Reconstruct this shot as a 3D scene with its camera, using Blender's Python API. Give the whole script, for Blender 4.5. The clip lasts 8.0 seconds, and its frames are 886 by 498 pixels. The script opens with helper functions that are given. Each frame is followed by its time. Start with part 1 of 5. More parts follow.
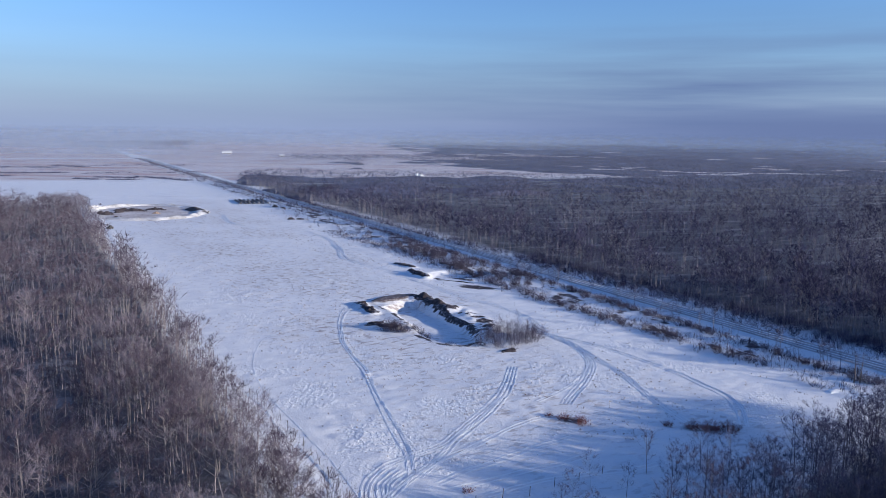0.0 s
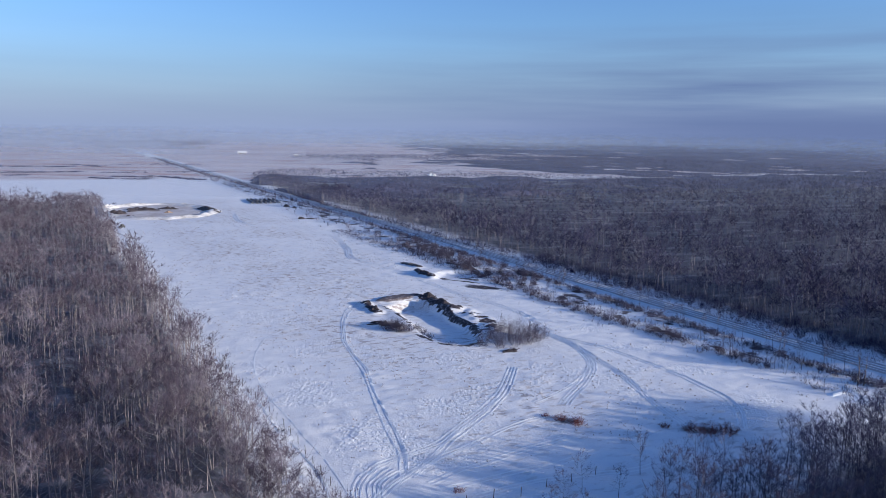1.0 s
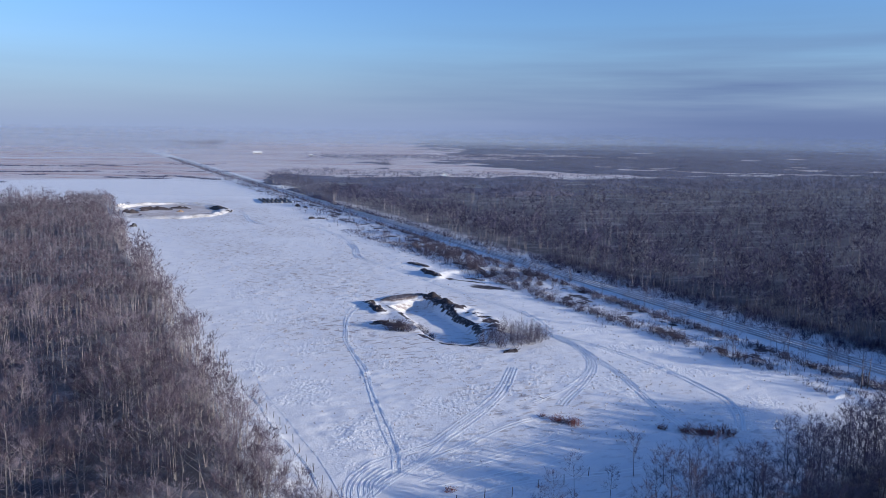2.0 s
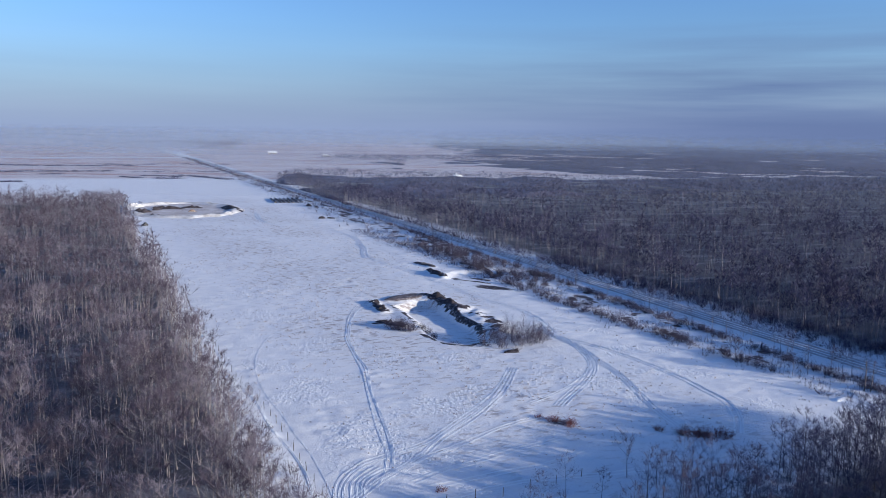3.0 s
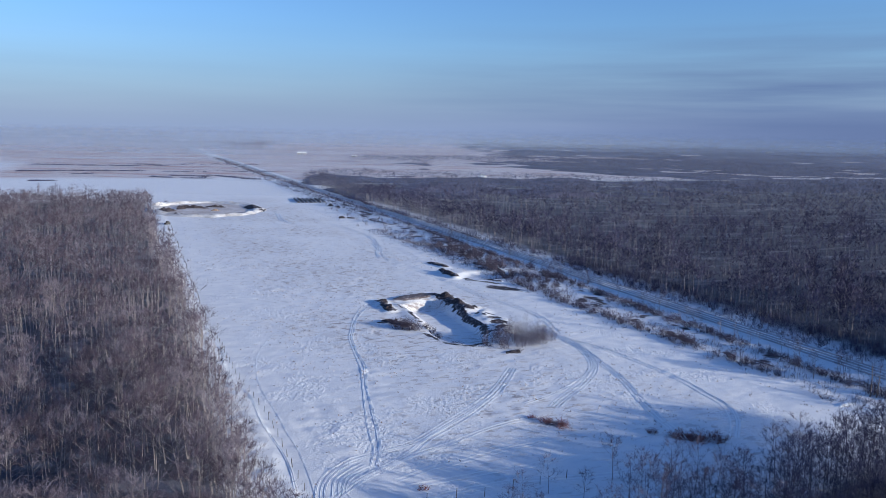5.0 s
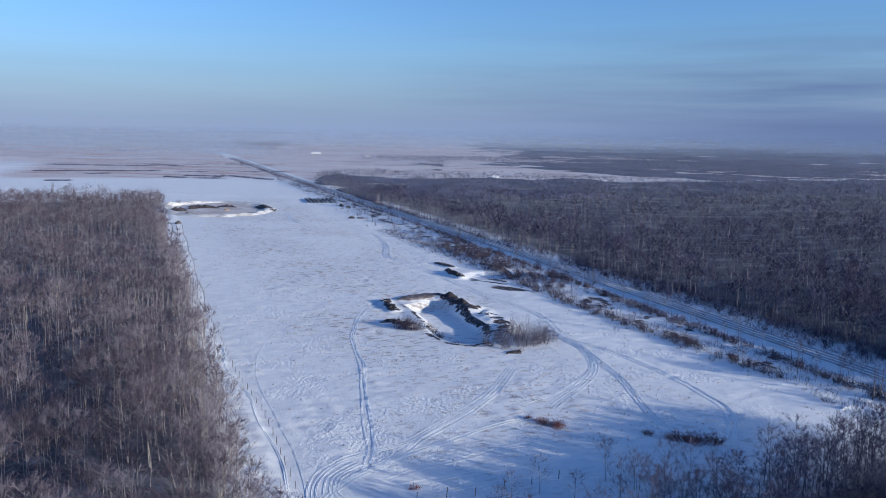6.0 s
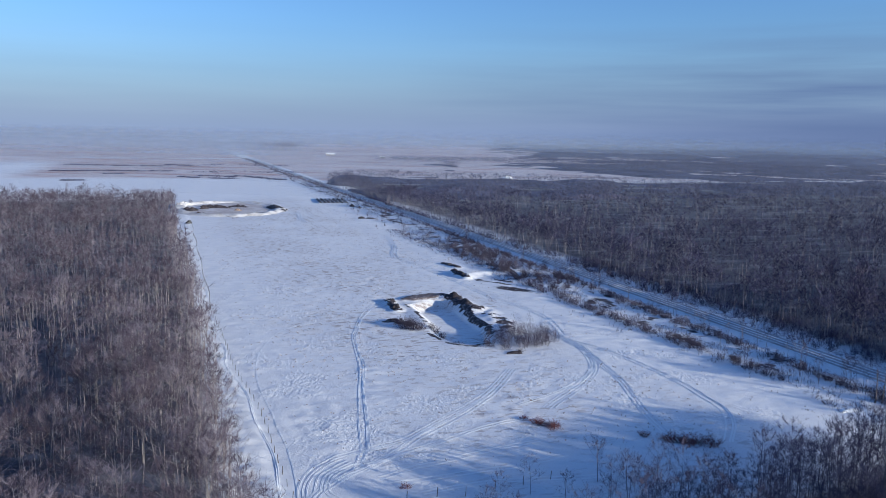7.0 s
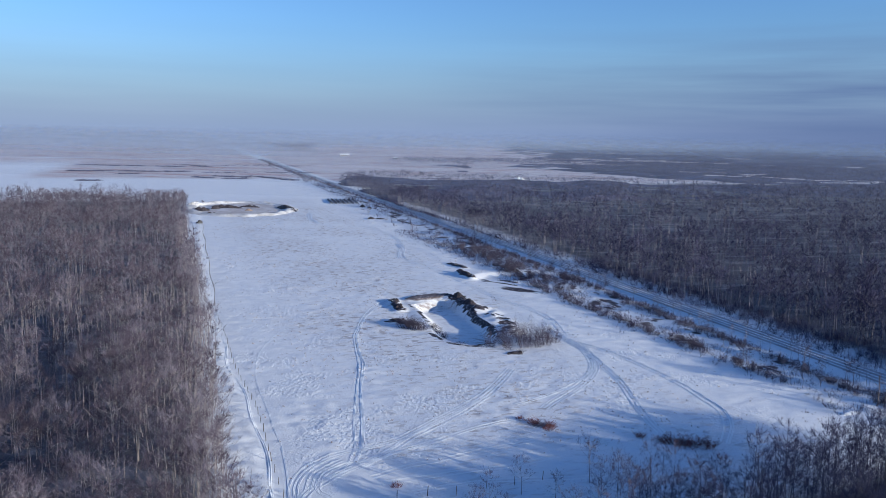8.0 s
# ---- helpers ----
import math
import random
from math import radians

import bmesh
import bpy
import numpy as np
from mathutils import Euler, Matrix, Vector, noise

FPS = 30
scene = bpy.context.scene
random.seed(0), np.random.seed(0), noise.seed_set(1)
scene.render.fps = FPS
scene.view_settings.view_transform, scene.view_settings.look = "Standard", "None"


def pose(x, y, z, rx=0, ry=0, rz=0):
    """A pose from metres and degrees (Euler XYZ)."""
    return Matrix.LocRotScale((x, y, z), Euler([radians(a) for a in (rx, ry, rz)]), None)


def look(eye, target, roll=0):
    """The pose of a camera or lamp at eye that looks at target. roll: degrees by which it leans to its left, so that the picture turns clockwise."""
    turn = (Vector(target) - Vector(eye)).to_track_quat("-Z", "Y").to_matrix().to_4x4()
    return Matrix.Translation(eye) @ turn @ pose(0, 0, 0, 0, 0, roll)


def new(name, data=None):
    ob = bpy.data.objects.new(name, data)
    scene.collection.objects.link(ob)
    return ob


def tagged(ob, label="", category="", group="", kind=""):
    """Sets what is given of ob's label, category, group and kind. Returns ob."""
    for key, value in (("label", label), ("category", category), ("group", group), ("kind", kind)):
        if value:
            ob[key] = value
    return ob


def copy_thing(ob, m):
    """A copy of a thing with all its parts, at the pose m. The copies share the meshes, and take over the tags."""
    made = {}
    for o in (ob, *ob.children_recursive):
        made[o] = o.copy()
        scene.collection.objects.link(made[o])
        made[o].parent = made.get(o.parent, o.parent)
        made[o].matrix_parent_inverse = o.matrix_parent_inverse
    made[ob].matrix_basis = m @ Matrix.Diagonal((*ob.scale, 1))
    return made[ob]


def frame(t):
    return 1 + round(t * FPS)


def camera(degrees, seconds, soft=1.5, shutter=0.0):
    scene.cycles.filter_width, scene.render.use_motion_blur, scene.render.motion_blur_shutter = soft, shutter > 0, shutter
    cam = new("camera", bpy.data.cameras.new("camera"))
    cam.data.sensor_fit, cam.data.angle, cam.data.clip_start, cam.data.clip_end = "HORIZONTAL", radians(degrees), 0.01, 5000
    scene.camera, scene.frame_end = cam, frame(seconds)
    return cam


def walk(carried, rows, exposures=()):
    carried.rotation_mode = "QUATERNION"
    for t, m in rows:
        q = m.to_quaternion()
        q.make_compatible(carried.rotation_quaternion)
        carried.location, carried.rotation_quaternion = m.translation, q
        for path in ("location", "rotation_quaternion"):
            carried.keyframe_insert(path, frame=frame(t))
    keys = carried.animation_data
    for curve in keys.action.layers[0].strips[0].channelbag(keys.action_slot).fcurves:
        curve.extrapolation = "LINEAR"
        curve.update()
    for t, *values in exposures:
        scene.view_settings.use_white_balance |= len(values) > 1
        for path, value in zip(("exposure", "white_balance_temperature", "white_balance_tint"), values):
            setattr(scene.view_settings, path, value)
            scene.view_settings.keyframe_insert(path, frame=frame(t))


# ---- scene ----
cam = camera(60.0, 8.0, soft=0.6)
PATH = [
    (0, (0.019, -0.804, 51.738), (-0.001, 18.974, 48.767), 0.82),
    (0.5, (1.723, -0.770, 51.723), (1.501, 19.007, 48.749), 0.84),
    (1, (3.424, -0.722, 51.702), (3.002, 19.051, 48.727), 0.86),
    (1.5, (5.125, -0.660, 51.676), (4.502, 19.108, 48.700), 0.88),
    (3, (10.216, -0.390, 51.565), (8.995, 19.350, 48.592), 0.94),
    (3.5, (11.910, -0.272, 51.517), (10.491, 19.456, 48.546), 0.96),
    (4, (13.603, -0.140, 51.464), (11.985, 19.573, 48.496), 0.98),
    (4.5, (15.294, 0.006, 51.405), (13.479, 19.702, 48.441), 1.00),
    (6, (20.358, 0.528, 51.196), (17.955, 20.163, 48.248), 1.06),
    (6.5, (22.043, 0.730, 51.115), (19.445, 20.341, 48.175), 1.08),
    (7, (23.727, 0.946, 51.029), (20.934, 20.532, 48.096), 1.11),
    (7.5, (25.409, 1.176, 50.937), (22.423, 20.734, 48.013), 1.13),
    (8, (27.090, 1.420, 50.840), (23.910, 20.949, 47.926), 1.15),
]
walk(cam, [(t, look(eye, target, roll)) for t, eye, target, roll in PATH], exposures=[(0.0, 0.44, 6560, 13.0), (8.0, 0.36, 6370, 7.5)])

# ---- world, sun, exposure ----
SUN_ELEV, SUN_AZ = 11.3, 20.0     # degrees; the azimuth is measured from +x towards -y
sun_dir = Vector((math.cos(radians(SUN_AZ)), -math.sin(radians(SUN_AZ)), math.tan(radians(SUN_ELEV)))).normalized()
world = bpy.data.worlds.new("winter_sky")
scene.world = world
world.use_nodes = True
wn, wl = world.node_tree.nodes, world.node_tree.links
wn.clear()


def wnode(kind, **props):
    n = wn.new(kind)
    for k, v in props.items():
        if k == "op":
            n.operation = v
        elif k == "blend":
            n.data_type, n.blend_type = "RGBA", v
    return n


sky = wn.new("ShaderNodeTexSky")
sky.sky_type, sky.sun_disc = "NISHITA", False
sky.sun_elevation = radians(SUN_ELEV)
sky.sun_rotation = math.atan2(sun_dir.x, sun_dir.y)
sky.air_density, sky.dust_density, sky.ozone_density = 1.0, 0.6, 2.0
tc = wn.new("ShaderNodeTexCoord")
sep = wn.new("ShaderNodeSeparateXYZ")
wl.new(tc.outputs["Generated"], sep.inputs[0])
# long thin streaks of cloud above the horizon, thicker towards the right of the valley
mp = wn.new("ShaderNodeMapping")
mp.inputs["Scale"].default_value = (1.6, 1.6, 26.0)
wl.new(tc.outputs["Generated"], mp.inputs[0])
cn = wn.new("ShaderNodeTexNoise")
cn.inputs["Scale"].default_value, cn.inputs["Detail"].default_value, cn.inputs["Roughness"].default_value = 1.3, 5.0, 0.5
wl.new(mp.outputs[0], cn.inputs["Vector"])
cr = wn.new("ShaderNodeMapRange")
cr.inputs["From Min"].default_value, cr.inputs["From Max"].default_value = 0.33, 0.66
wl.new(cn.outputs[0], cr.inputs[0])
band = wn.new("ShaderNodeMapRange")          # fades the streaks upwards
band.interpolation_type = "SMOOTHSTEP"
band.inputs["From Min"].default_value, band.inputs["From Max"].default_value = 0.17, 0.05
wl.new(sep.outputs["Z"], band.inputs[0])
side = wn.new("ShaderNodeMapRange")
side.inputs["From Min"].default_value, side.inputs["From Max"].default_value = -0.2, 0.3
side.inputs["To Min"].default_value, side.inputs["To Max"].default_value = 0.12, 1.0
wl.new(sep.outputs["X"], side.inputs[0])
m1 = wnode("ShaderNodeMath", op="MULTIPLY")
wl.new(cr.outputs[0], m1.inputs[0]); wl.new(band.outputs[0], m1.inputs[1])
m2 = wnode("ShaderNodeMath", op="MULTIPLY")
wl.new(m1.outputs[0], m2.inputs[0]); wl.new(side.outputs[0], m2.inputs[1])
haze = wn.new("ShaderNodeMapRange")           # the ground haze low over the horizon
haze.interpolation_type = "SMOOTHSTEP"
haze.inputs["From Min"].default_value, haze.inputs["From Max"].default_value = 0.15, -0.02
haze.inputs["To Max"].default_value = 0.92
wl.new(sep.outputs["Z"], haze.inputs[0])
tone = wnode("ShaderNodeMix", blend="MULTIPLY")
tone.inputs[0].default_value = 1.0
tone.inputs[7].default_value = (0.645, 0.925, 1.45, 1)
wl.new(sky.outputs[0], tone.inputs[6])
mixh = wnode("ShaderNodeMix", blend="MIX")
hside = wn.new("ShaderNodeMapRange")
hside.inputs["From Min"].default_value, hside.inputs["From Max"].default_value = -0.5, 0.1
wl.new(sep.outputs["X"], hside.inputs[0])
hcol = wnode("ShaderNodeMix", blend="MIX")
hcol.inputs[6].default_value, hcol.inputs[7].default_value = (2.15, 2.78, 4.5, 1), (1.80, 2.45, 4.3, 1)
wl.new(hside.outputs[0], hcol.inputs[0]); wl.new(hcol.outputs[2], mixh.inputs[7])
wl.new(haze.outputs[0], mixh.inputs[0]); wl.new(tone.outputs[2], mixh.inputs[6])
low = wn.new("ShaderNodeMapRange")           # a dark bank of fog on the right-hand horizon
low.interpolation_type = "SMOOTHSTEP"
low.inputs["From Min"].default_value, low.inputs["From Max"].default_value = 0.048, 0.008
wl.new(sep.outputs["Z"], low.inputs[0])
lside = wn.new("ShaderNodeMapRange")
lside.interpolation_type = "SMOOTHSTEP"
lside.inputs["From Min"].default_value, lside.inputs["From Max"].default_value = -0.15, 0.5
wl.new(sep.outputs["X"], lside.inputs[0])
m3 = wnode("ShaderNodeMath", op="MULTIPLY")
wl.new(low.outputs[0], m3.inputs[0]); wl.new(lside.outputs[0], m3.inputs[1])
mixl = wnode("ShaderNodeMix", blend="MIX")
mixl.inputs[7].default_value = (0.98, 1.42, 2.75, 1)
mixc = wnode("ShaderNodeMix", blend="MIX")
mixc.inputs[7].default_value = (0.98, 1.55, 2.95, 1)
wl.new(m2.outputs[0], mixc.inputs[0]); wl.new(mixh.outputs[2], mixc.inputs[6])
bg = wn.new("ShaderNodeBackground")
bg.inputs["Strength"].default_value = 0.108
wl.new(m3.outputs[0], mixl.inputs[0]); wl.new(mixc.outputs[2], mixl.inputs[6])
wl.new(mixl.outputs[2], bg.inputs[0])
wout = wn.new("ShaderNodeOutputWorld")
wl.new(bg.outputs[0], wout.inputs[0])

sun = new("sun", bpy.data.lights.new("sun", "SUN"))
sun.data.energy, sun.data.angle, sun.data.color = 5.0, radians(0.6), (1.0, 0.925, 0.775)
sun.matrix_world = look((0, 0, 200), tuple(Vector((0, 0, 200)) - sun_dir))

# ---- the plan: u runs along the road away from the eye, v across it to the right ----
UX, UY = -0.465, 0.885
VX, VY = 0.885, 0.465


def xy(u, v):
    return u * UX + v * VX, u * UY + v * VY


def uv(x, y):
    return x * UX + y * UY, x * VX + y * VY


def hashed(ix, iy, seed):
    n = (ix * 374761393 + iy * 668265263 + seed * 974634777) & 0x7FFFFFFF
    n = ((n ^ (n >> 13)) * 1274126177) & 0x7FFFFFFF
    return ((n ^ (n >> 16)) & 0xFFFF) / 65535.0


def vnoise(x, y, seed=0):
    """Smooth value noise in 0..1 on arrays."""
    x, y = np.asarray(x, float), np.asarray(y, float)
    ix, iy = np.floor(x).astype(np.int64), np.floor(y).astype(np.int64)
    fx, fy = x - ix, y - iy
    fx, fy = fx * fx * (3 - 2 * fx), fy * fy * (3 - 2 * fy)
    a, b = hashed(ix, iy, seed), hashed(ix + 1, iy, seed)
    c, d = hashed(ix, iy + 1, seed), hashed(ix + 1, iy + 1, seed)
    return (a + (b - a) * fx) * (1 - fy) + (c + (d - c) * fx) * fy


def fbm(x, y, seed=0, octaves=4):
    s, a = 0.0, 0.5
    for o in range(octaves):
        s = s + a * vnoise(x * 2 ** o, y * 2 ** o, seed + o)
        a *= 0.5
    return s / (1 - 0.5 ** octaves)


def smooth(a, b, x):
    t = np.clip((x - a) / (b - a), 0, 1)
    return t * t * (3 - 2 * t)


def oval(x, y, cx, cy, a, b, ax, ay):
    """Radius from a centre, 1 on an oval whose long half axis a points along (ax, ay)."""
    dx, dy = x - cx, y - cy
    return np.hypot((dx * ax + dy * ay) / a, (-dx * ay + dy * ax) / b)


def ridge(x, y, pts, width):
    """1 on a line through pts, falling to 0 at width from it."""
    best = np.full(np.shape(x), 1e9)
    for (x0, y0), (x1, y1) in zip(pts, pts[1:]):
        dx, dy = x1 - x0, y1 - y0
        t = np.clip(((x - x0) * dx + (y - y0) * dy) / (dx * dx + dy * dy), 0, 1)
        best = np.minimum(best, np.hypot(x - x0 - t * dx, y - y0 - t * dy))
    return 1 - smooth(0, width, best)


PIT = [(-18.7, 224), (-16, 230), (-12, 234), (-7.5, 235), (-3, 229), (1, 221), (5, 212), (9, 204), (11, 195), (9, 187.5), (5.4, 183.7), (-0.4, 185.5), (-3.6, 189), (-7, 194.5), (-9.5, 204), (-13.5, 214)]
SPOIL = [(-9, 238.5), (-5, 234.5), (-1.5, 228.5), (2, 222.5)]
INNER = [(-1.5, 224), (2.5, 215), (7, 206), (9.5, 197)]
RIGHT_BANK = [(4, 224), (8, 216), (12, 207), (14, 199)]
LEFT_BERM = [(-25.3, 229), (-23.3, 222), (-20, 216)]
LEFT_LINE = [(-19, 223), (-13.6, 213.5), (-9.6, 204)]
FRONT_BERM = [(-20.5, 200.5), (-17, 203), (-12.3, 200.5)]
LIP = [(-7, 193.2), (-3.6, 188), (-0.4, 184.4), (5.4, 182.7), (9.4, 186.5)]
FARPIT = (-189.0, 482.0, 50.0, 36.0, -0.465, 0.885)


def within(x, y, pts):
    """Metres inside the outline pts; 0 outside it."""
    odd, best = np.zeros(np.shape(x), bool), np.full(np.shape(x), 1e9)
    for (x0, y0), (x1, y1) in zip(pts, pts[1:] + pts[:1]):
        dx, dy = x1 - x0, y1 - y0
        t = np.clip(((x - x0) * dx + (y - y0) * dy) / (dx * dx + dy * dy), 0, 1)
        best = np.minimum(best, np.hypot(x - x0 - t * dx, y - y0 - t * dy))
        odd ^= ((y0 > y) != (y1 > y)) & (x < x0 + dx * (y - y0) / (dy if dy else 1e-9))
    return np.where(odd, best, 0.0)


def trail_v(u):
    """Where the trodden trail runs beside the wood."""
    return 30.6 + 5.0 * smooth(215, 85, u) + 0.35 * np.sin(u * 0.11)


def shelf(x, y):
    """Share of the flat sandy shelf behind the pit."""
    q = oval(x, y, -15.8, 236.0, 8.6, 3.6, 0.72, 0.69)
    return 1 - smooth(0.75, 1.05, q + 0.3 * (fbm(x / 2, y / 2, 57, 3) - 0.5))


def lay(x, y):
    """Height and bare-earth share of the land at (x, y), on arrays."""
    x, y = np.asarray(x, float), np.asarray(y, float)
    u, v = uv(x, y)
    h = 0.20 * (fbm(x / 3.2, y / 3.2, 3) - 0.5) + 0.5 * (fbm(x / 60, y / 60, 9, 3) - 0.5)
    rough = smooth(0.45, 0.7, fbm(x / 14, y / 14, 21, 3))
    h = h + rough * 0.30 * (vnoise(x / 1.5, y / 1.5, 5) - 0.4) * vnoise(x / 5, y / 5, 6)
    for cx, cy, a in ((-17, 126, 9.0), (-8, 140, 6.0), (38, 150, 7.0), (20, 120, 8.0)):      # trampled patches
        h = h + 0.24 * (1 - smooth(0.3, 1.0, np.hypot(x - cx, y - cy) / a)) * (vnoise(x / 1.1, y / 1.1, 12) - 0.4)
    tv = trail_v(u)
    margin = smooth(0.5, -1.5, v - tv) * smooth(560, 500, u)      # tussocks beside the fence
    h = h + margin * 0.5 * vnoise(x / 0.8, y / 0.8, 8)
    dirt = np.zeros(np.shape(x))
    wob = 0.16 * (fbm(x / 6, y / 6, 31, 3) - 0.5)
    deep = within(x, y, PIT)
    h = h * (1 - 0.8 * smooth(0, 3, deep)) - 2.3 * smooth(0.0, 3.4, deep + 3.0 * wob * (deep > 0))
    lump = 0.15 + 1.7 * fbm(x / 1.9, y / 1.9, 41, 4)
    sp, lb, fb = ridge(x, y, SPOIL, 4.6), ridge(x, y, LEFT_BERM, 3.0), ridge(x, y, FRONT_BERM, 2.6)
    inner, bank, line = ridge(x, y, INNER, 1.7), ridge(x, y, RIGHT_BANK, 4.5), ridge(x, y, LEFT_LINE, 1.5)
    h = h + sp * 0.95 * lump + lb * 0.85 * lump + fb * 0.5 * lump + inner * 0.25 * lump + 0.5 * ridge(x, y, LEFT_LINE, 4.5)
    h = h + bank * 0.95 * smooth(0.35, 0.75, fbm(x / 2.6, y / 2.6, 43, 4))
    h = h + 0.7 * shelf(x, y)
    ragged = fbm(x / 1.7, y / 1.7, 51, 4) - 0.5
    dirt = np.maximum(dirt, smooth(0.35, 0.65, sp + 0.9 * ragged))
    dirt = np.maximum(dirt, smooth(0.5, 0.8, lb + 1.1 * ragged))
    dirt = np.maximum(dirt, smooth(0.45, 0.75, fb + 1.2 * ragged))
    dirt = np.maximum(dirt, smooth(0.5, 0.75, inner + 1.7 * ragged))
    dirt = np.maximum(dirt, 0.9 * smooth(0.44, 0.68, bank * 0.62 + 1.8 * ragged))
    dirt = np.maximum(dirt, 0.7 * smooth(0.55, 0.9, line + 1.6 * ragged))
    foot = ridge(x, y, LIP, 1.5)
    dirt = np.maximum(dirt, 0.8 * smooth(0.6, 0.85, foot + 1.3 * ragged))
    worked = np.maximum.reduce([sp, lb, fb, inner, bank, line, foot])
    dirt = dirt * smooth(0.0, 0.2, worked)
    # the second cut
    r2 = oval(x, y, 5, 281, 15, 9, 0.885, 0.465) + wob
    h = h - 1.3 * (1 - smooth(0.6, 1.0, r2))
    for k, (pts, wd, ht) in enumerate([([(-19, 301), (-12, 294)], 2.4, 0.7), ([(-12.5, 283), (-9.5, 277), (-6, 272)], 2.8, 1.5), ([(-1, 301), (5, 296), (10.5, 288)], 2.4, 0.9),
                                       ([(-3, 277.5), (3, 273), (10, 268)], 1.7, 0.4), ([(-2, 269), (4, 267), (10, 264)], 1.4, 0.25), ([(10, 286), (13, 281)], 2.4, 0.8)]):
        q = ridge(x, y, pts, wd)
        h = h + q * ht * lump
        dirt = np.maximum(dirt, smooth(0.4, 0.7, q + 0.5 * (fbm(x / 1.7, y / 1.7, 61 + k, 3) - 0.5)))
    r3 = oval(x, y, 12, 257, 10.5, 4.2, 0.90, -0.42) + 1.3 * wob
    dirt = np.maximum(dirt, 0.7 * (1 - smooth(0.3, 1.1, r3 + 0.5 * (fbm(x / 2, y / 2, 63, 3) - 0.5))))
    dirt = np.maximum(dirt, 0.5 * (1 - smooth(0.3, 1.0, oval(x, y, 24, 134, 5, 3, 1, 0) + wob)))
    dirt = np.maximum(dirt, 0.5 * (1 - smooth(0.3, 1.0, oval(x, y, 47, 131, 7, 3, 1, 0) + wob)))
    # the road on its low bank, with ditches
    # share of the woods' floor painted dark to stand for the trees' shade
    shaded_litter = np.maximum(smooth(-3.0, -8.5, v - tv + 3.5 * smooth(180, 90, u) + 4.0 * smooth(270, 350, u)) * smooth(600, 572, u), smooth(790, 740, u) * smooth(178, 188, v + 8 * (fbm(x / 8, y / 8, 93, 2) - 0.5)))
    shaded_litter = np.maximum(shaded_litter, smooth(30, 44, x) * smooth(-4, -12, y - 98 - 0.40 * (x - 18) - 0.42 * np.maximum(0, x - 50)) * smooth(150, 140, v))
    shaded_litter = shaded_litter * (0.82 + 0.18 * smooth(0.25, 0.45, fbm(x / 4, y / 4, 91, 3)))
    road = smooth(161.5, 163.5, v) * (1 - smooth(170, 172, v))
    h = h * (1 - road) + road * 0.7
    h = h - 0.5 * smooth(158.5, 160, v) * (1 - smooth(160, 162, v)) - 0.5 * smooth(172.5, 174, v) * (1 - smooth(174, 176, v))
    # the bush strip beside it
    belt = smooth(138, 146, v) * (1 - smooth(156, 159, v)) * smooth(80, 120, u)
    h = h + belt * (0.5 * fbm(x / 3, y / 3, 77, 3))
    dirt = np.maximum(dirt, belt * 0.75 * smooth(0.52, 0.72, fbm(x / 2.5, y / 6, 79, 3)))
    far = smooth(620, 900, np.hypot(x, y))
    h = h * (1 - 0.8 * far)
    return h, dirt, shaded_litter


def ground_z(x, y):
    return float(lay(np.array([x]), np.array([y]))[0][0])


# ---- materials ----
def material(name, rough=0.8, spec=0.3):
    m = bpy.data.materials.new(name)
    m.use_nodes = True
    n = m.node_tree.nodes
    b = n["Principled BSDF"]
    b.inputs["Roughness"].default_value = rough
    b.inputs["Specular IOR Level"].default_value = spec
    return m, n, m.node_tree.links, b


def noise_node(n, l, vec, scale, detail=4.0, rough=0.55):
    t = n.new("ShaderNodeTexNoise")
    t.inputs["Scale"].default_value, t.inputs["Detail"].default_value, t.inputs["Roughness"].default_value = scale, detail, rough
    if vec is not None:
        l.new(vec, t.inputs["Vector"])
    return t.outputs[0]


def ramp_node(n, l, src, stops):
    r = n.new("ShaderNodeValToRGB")
    while len(r.color_ramp.elements) < len(stops):
        r.color_ramp.elements.new(0.5)
    for e, (p, c) in zip(r.color_ramp.elements, stops):
        e.position, e.color = p, (*c, 1)
    l.new(src, r.inputs[0])
    return r.outputs[0]


def mix_node(n, l, fac, a, b, blend="MIX"):
    x = n.new("ShaderNodeMix")
    x.data_type, x.blend_type = "RGBA", blend
    for src, i in ((fac, 0), (a, 6), (b, 7)):
        if isinstance(src, (int, float)):
            x.inputs[i].default_value = src
        elif isinstance(src, tuple):
            x.inputs[i].default_value = (*src, 1)
        else:
            l.new(src, x.inputs[i])
    return x.outputs[2]


def math_node(n, l, op, a, b=None):
    x = n.new("ShaderNodeMath")
    x.operation = op
    for src, i in ((a, 0), (b, 1)):
        if src is None:
            continue
        if isinstance(src, (int, float)):
            x.inputs[i].default_value = src
        else:
            l.new(src, x.inputs[i])
    return x.outputs[0]


def range_node(n, l, src, a, b, lo=0.0, hi=1.0):
    x = n.new("ShaderNodeMapRange")
    x.interpolation_type = "SMOOTHSTEP"
    for i, val in ((1, a), (2, b), (3, lo), (4, hi)):
        x.inputs[i].default_value = val
    l.new(src, x.inputs[0])
    return x.outputs[0]


def bump(n, l, b, height, strength, distance):
    x = n.new("ShaderNodeBump")
    x.inputs["Strength"].default_value, x.inputs["Distance"].default_value = strength, distance
    l.new(height, x.inputs["Height"])
    l.new(x.outputs[0], b.inputs["Normal"])


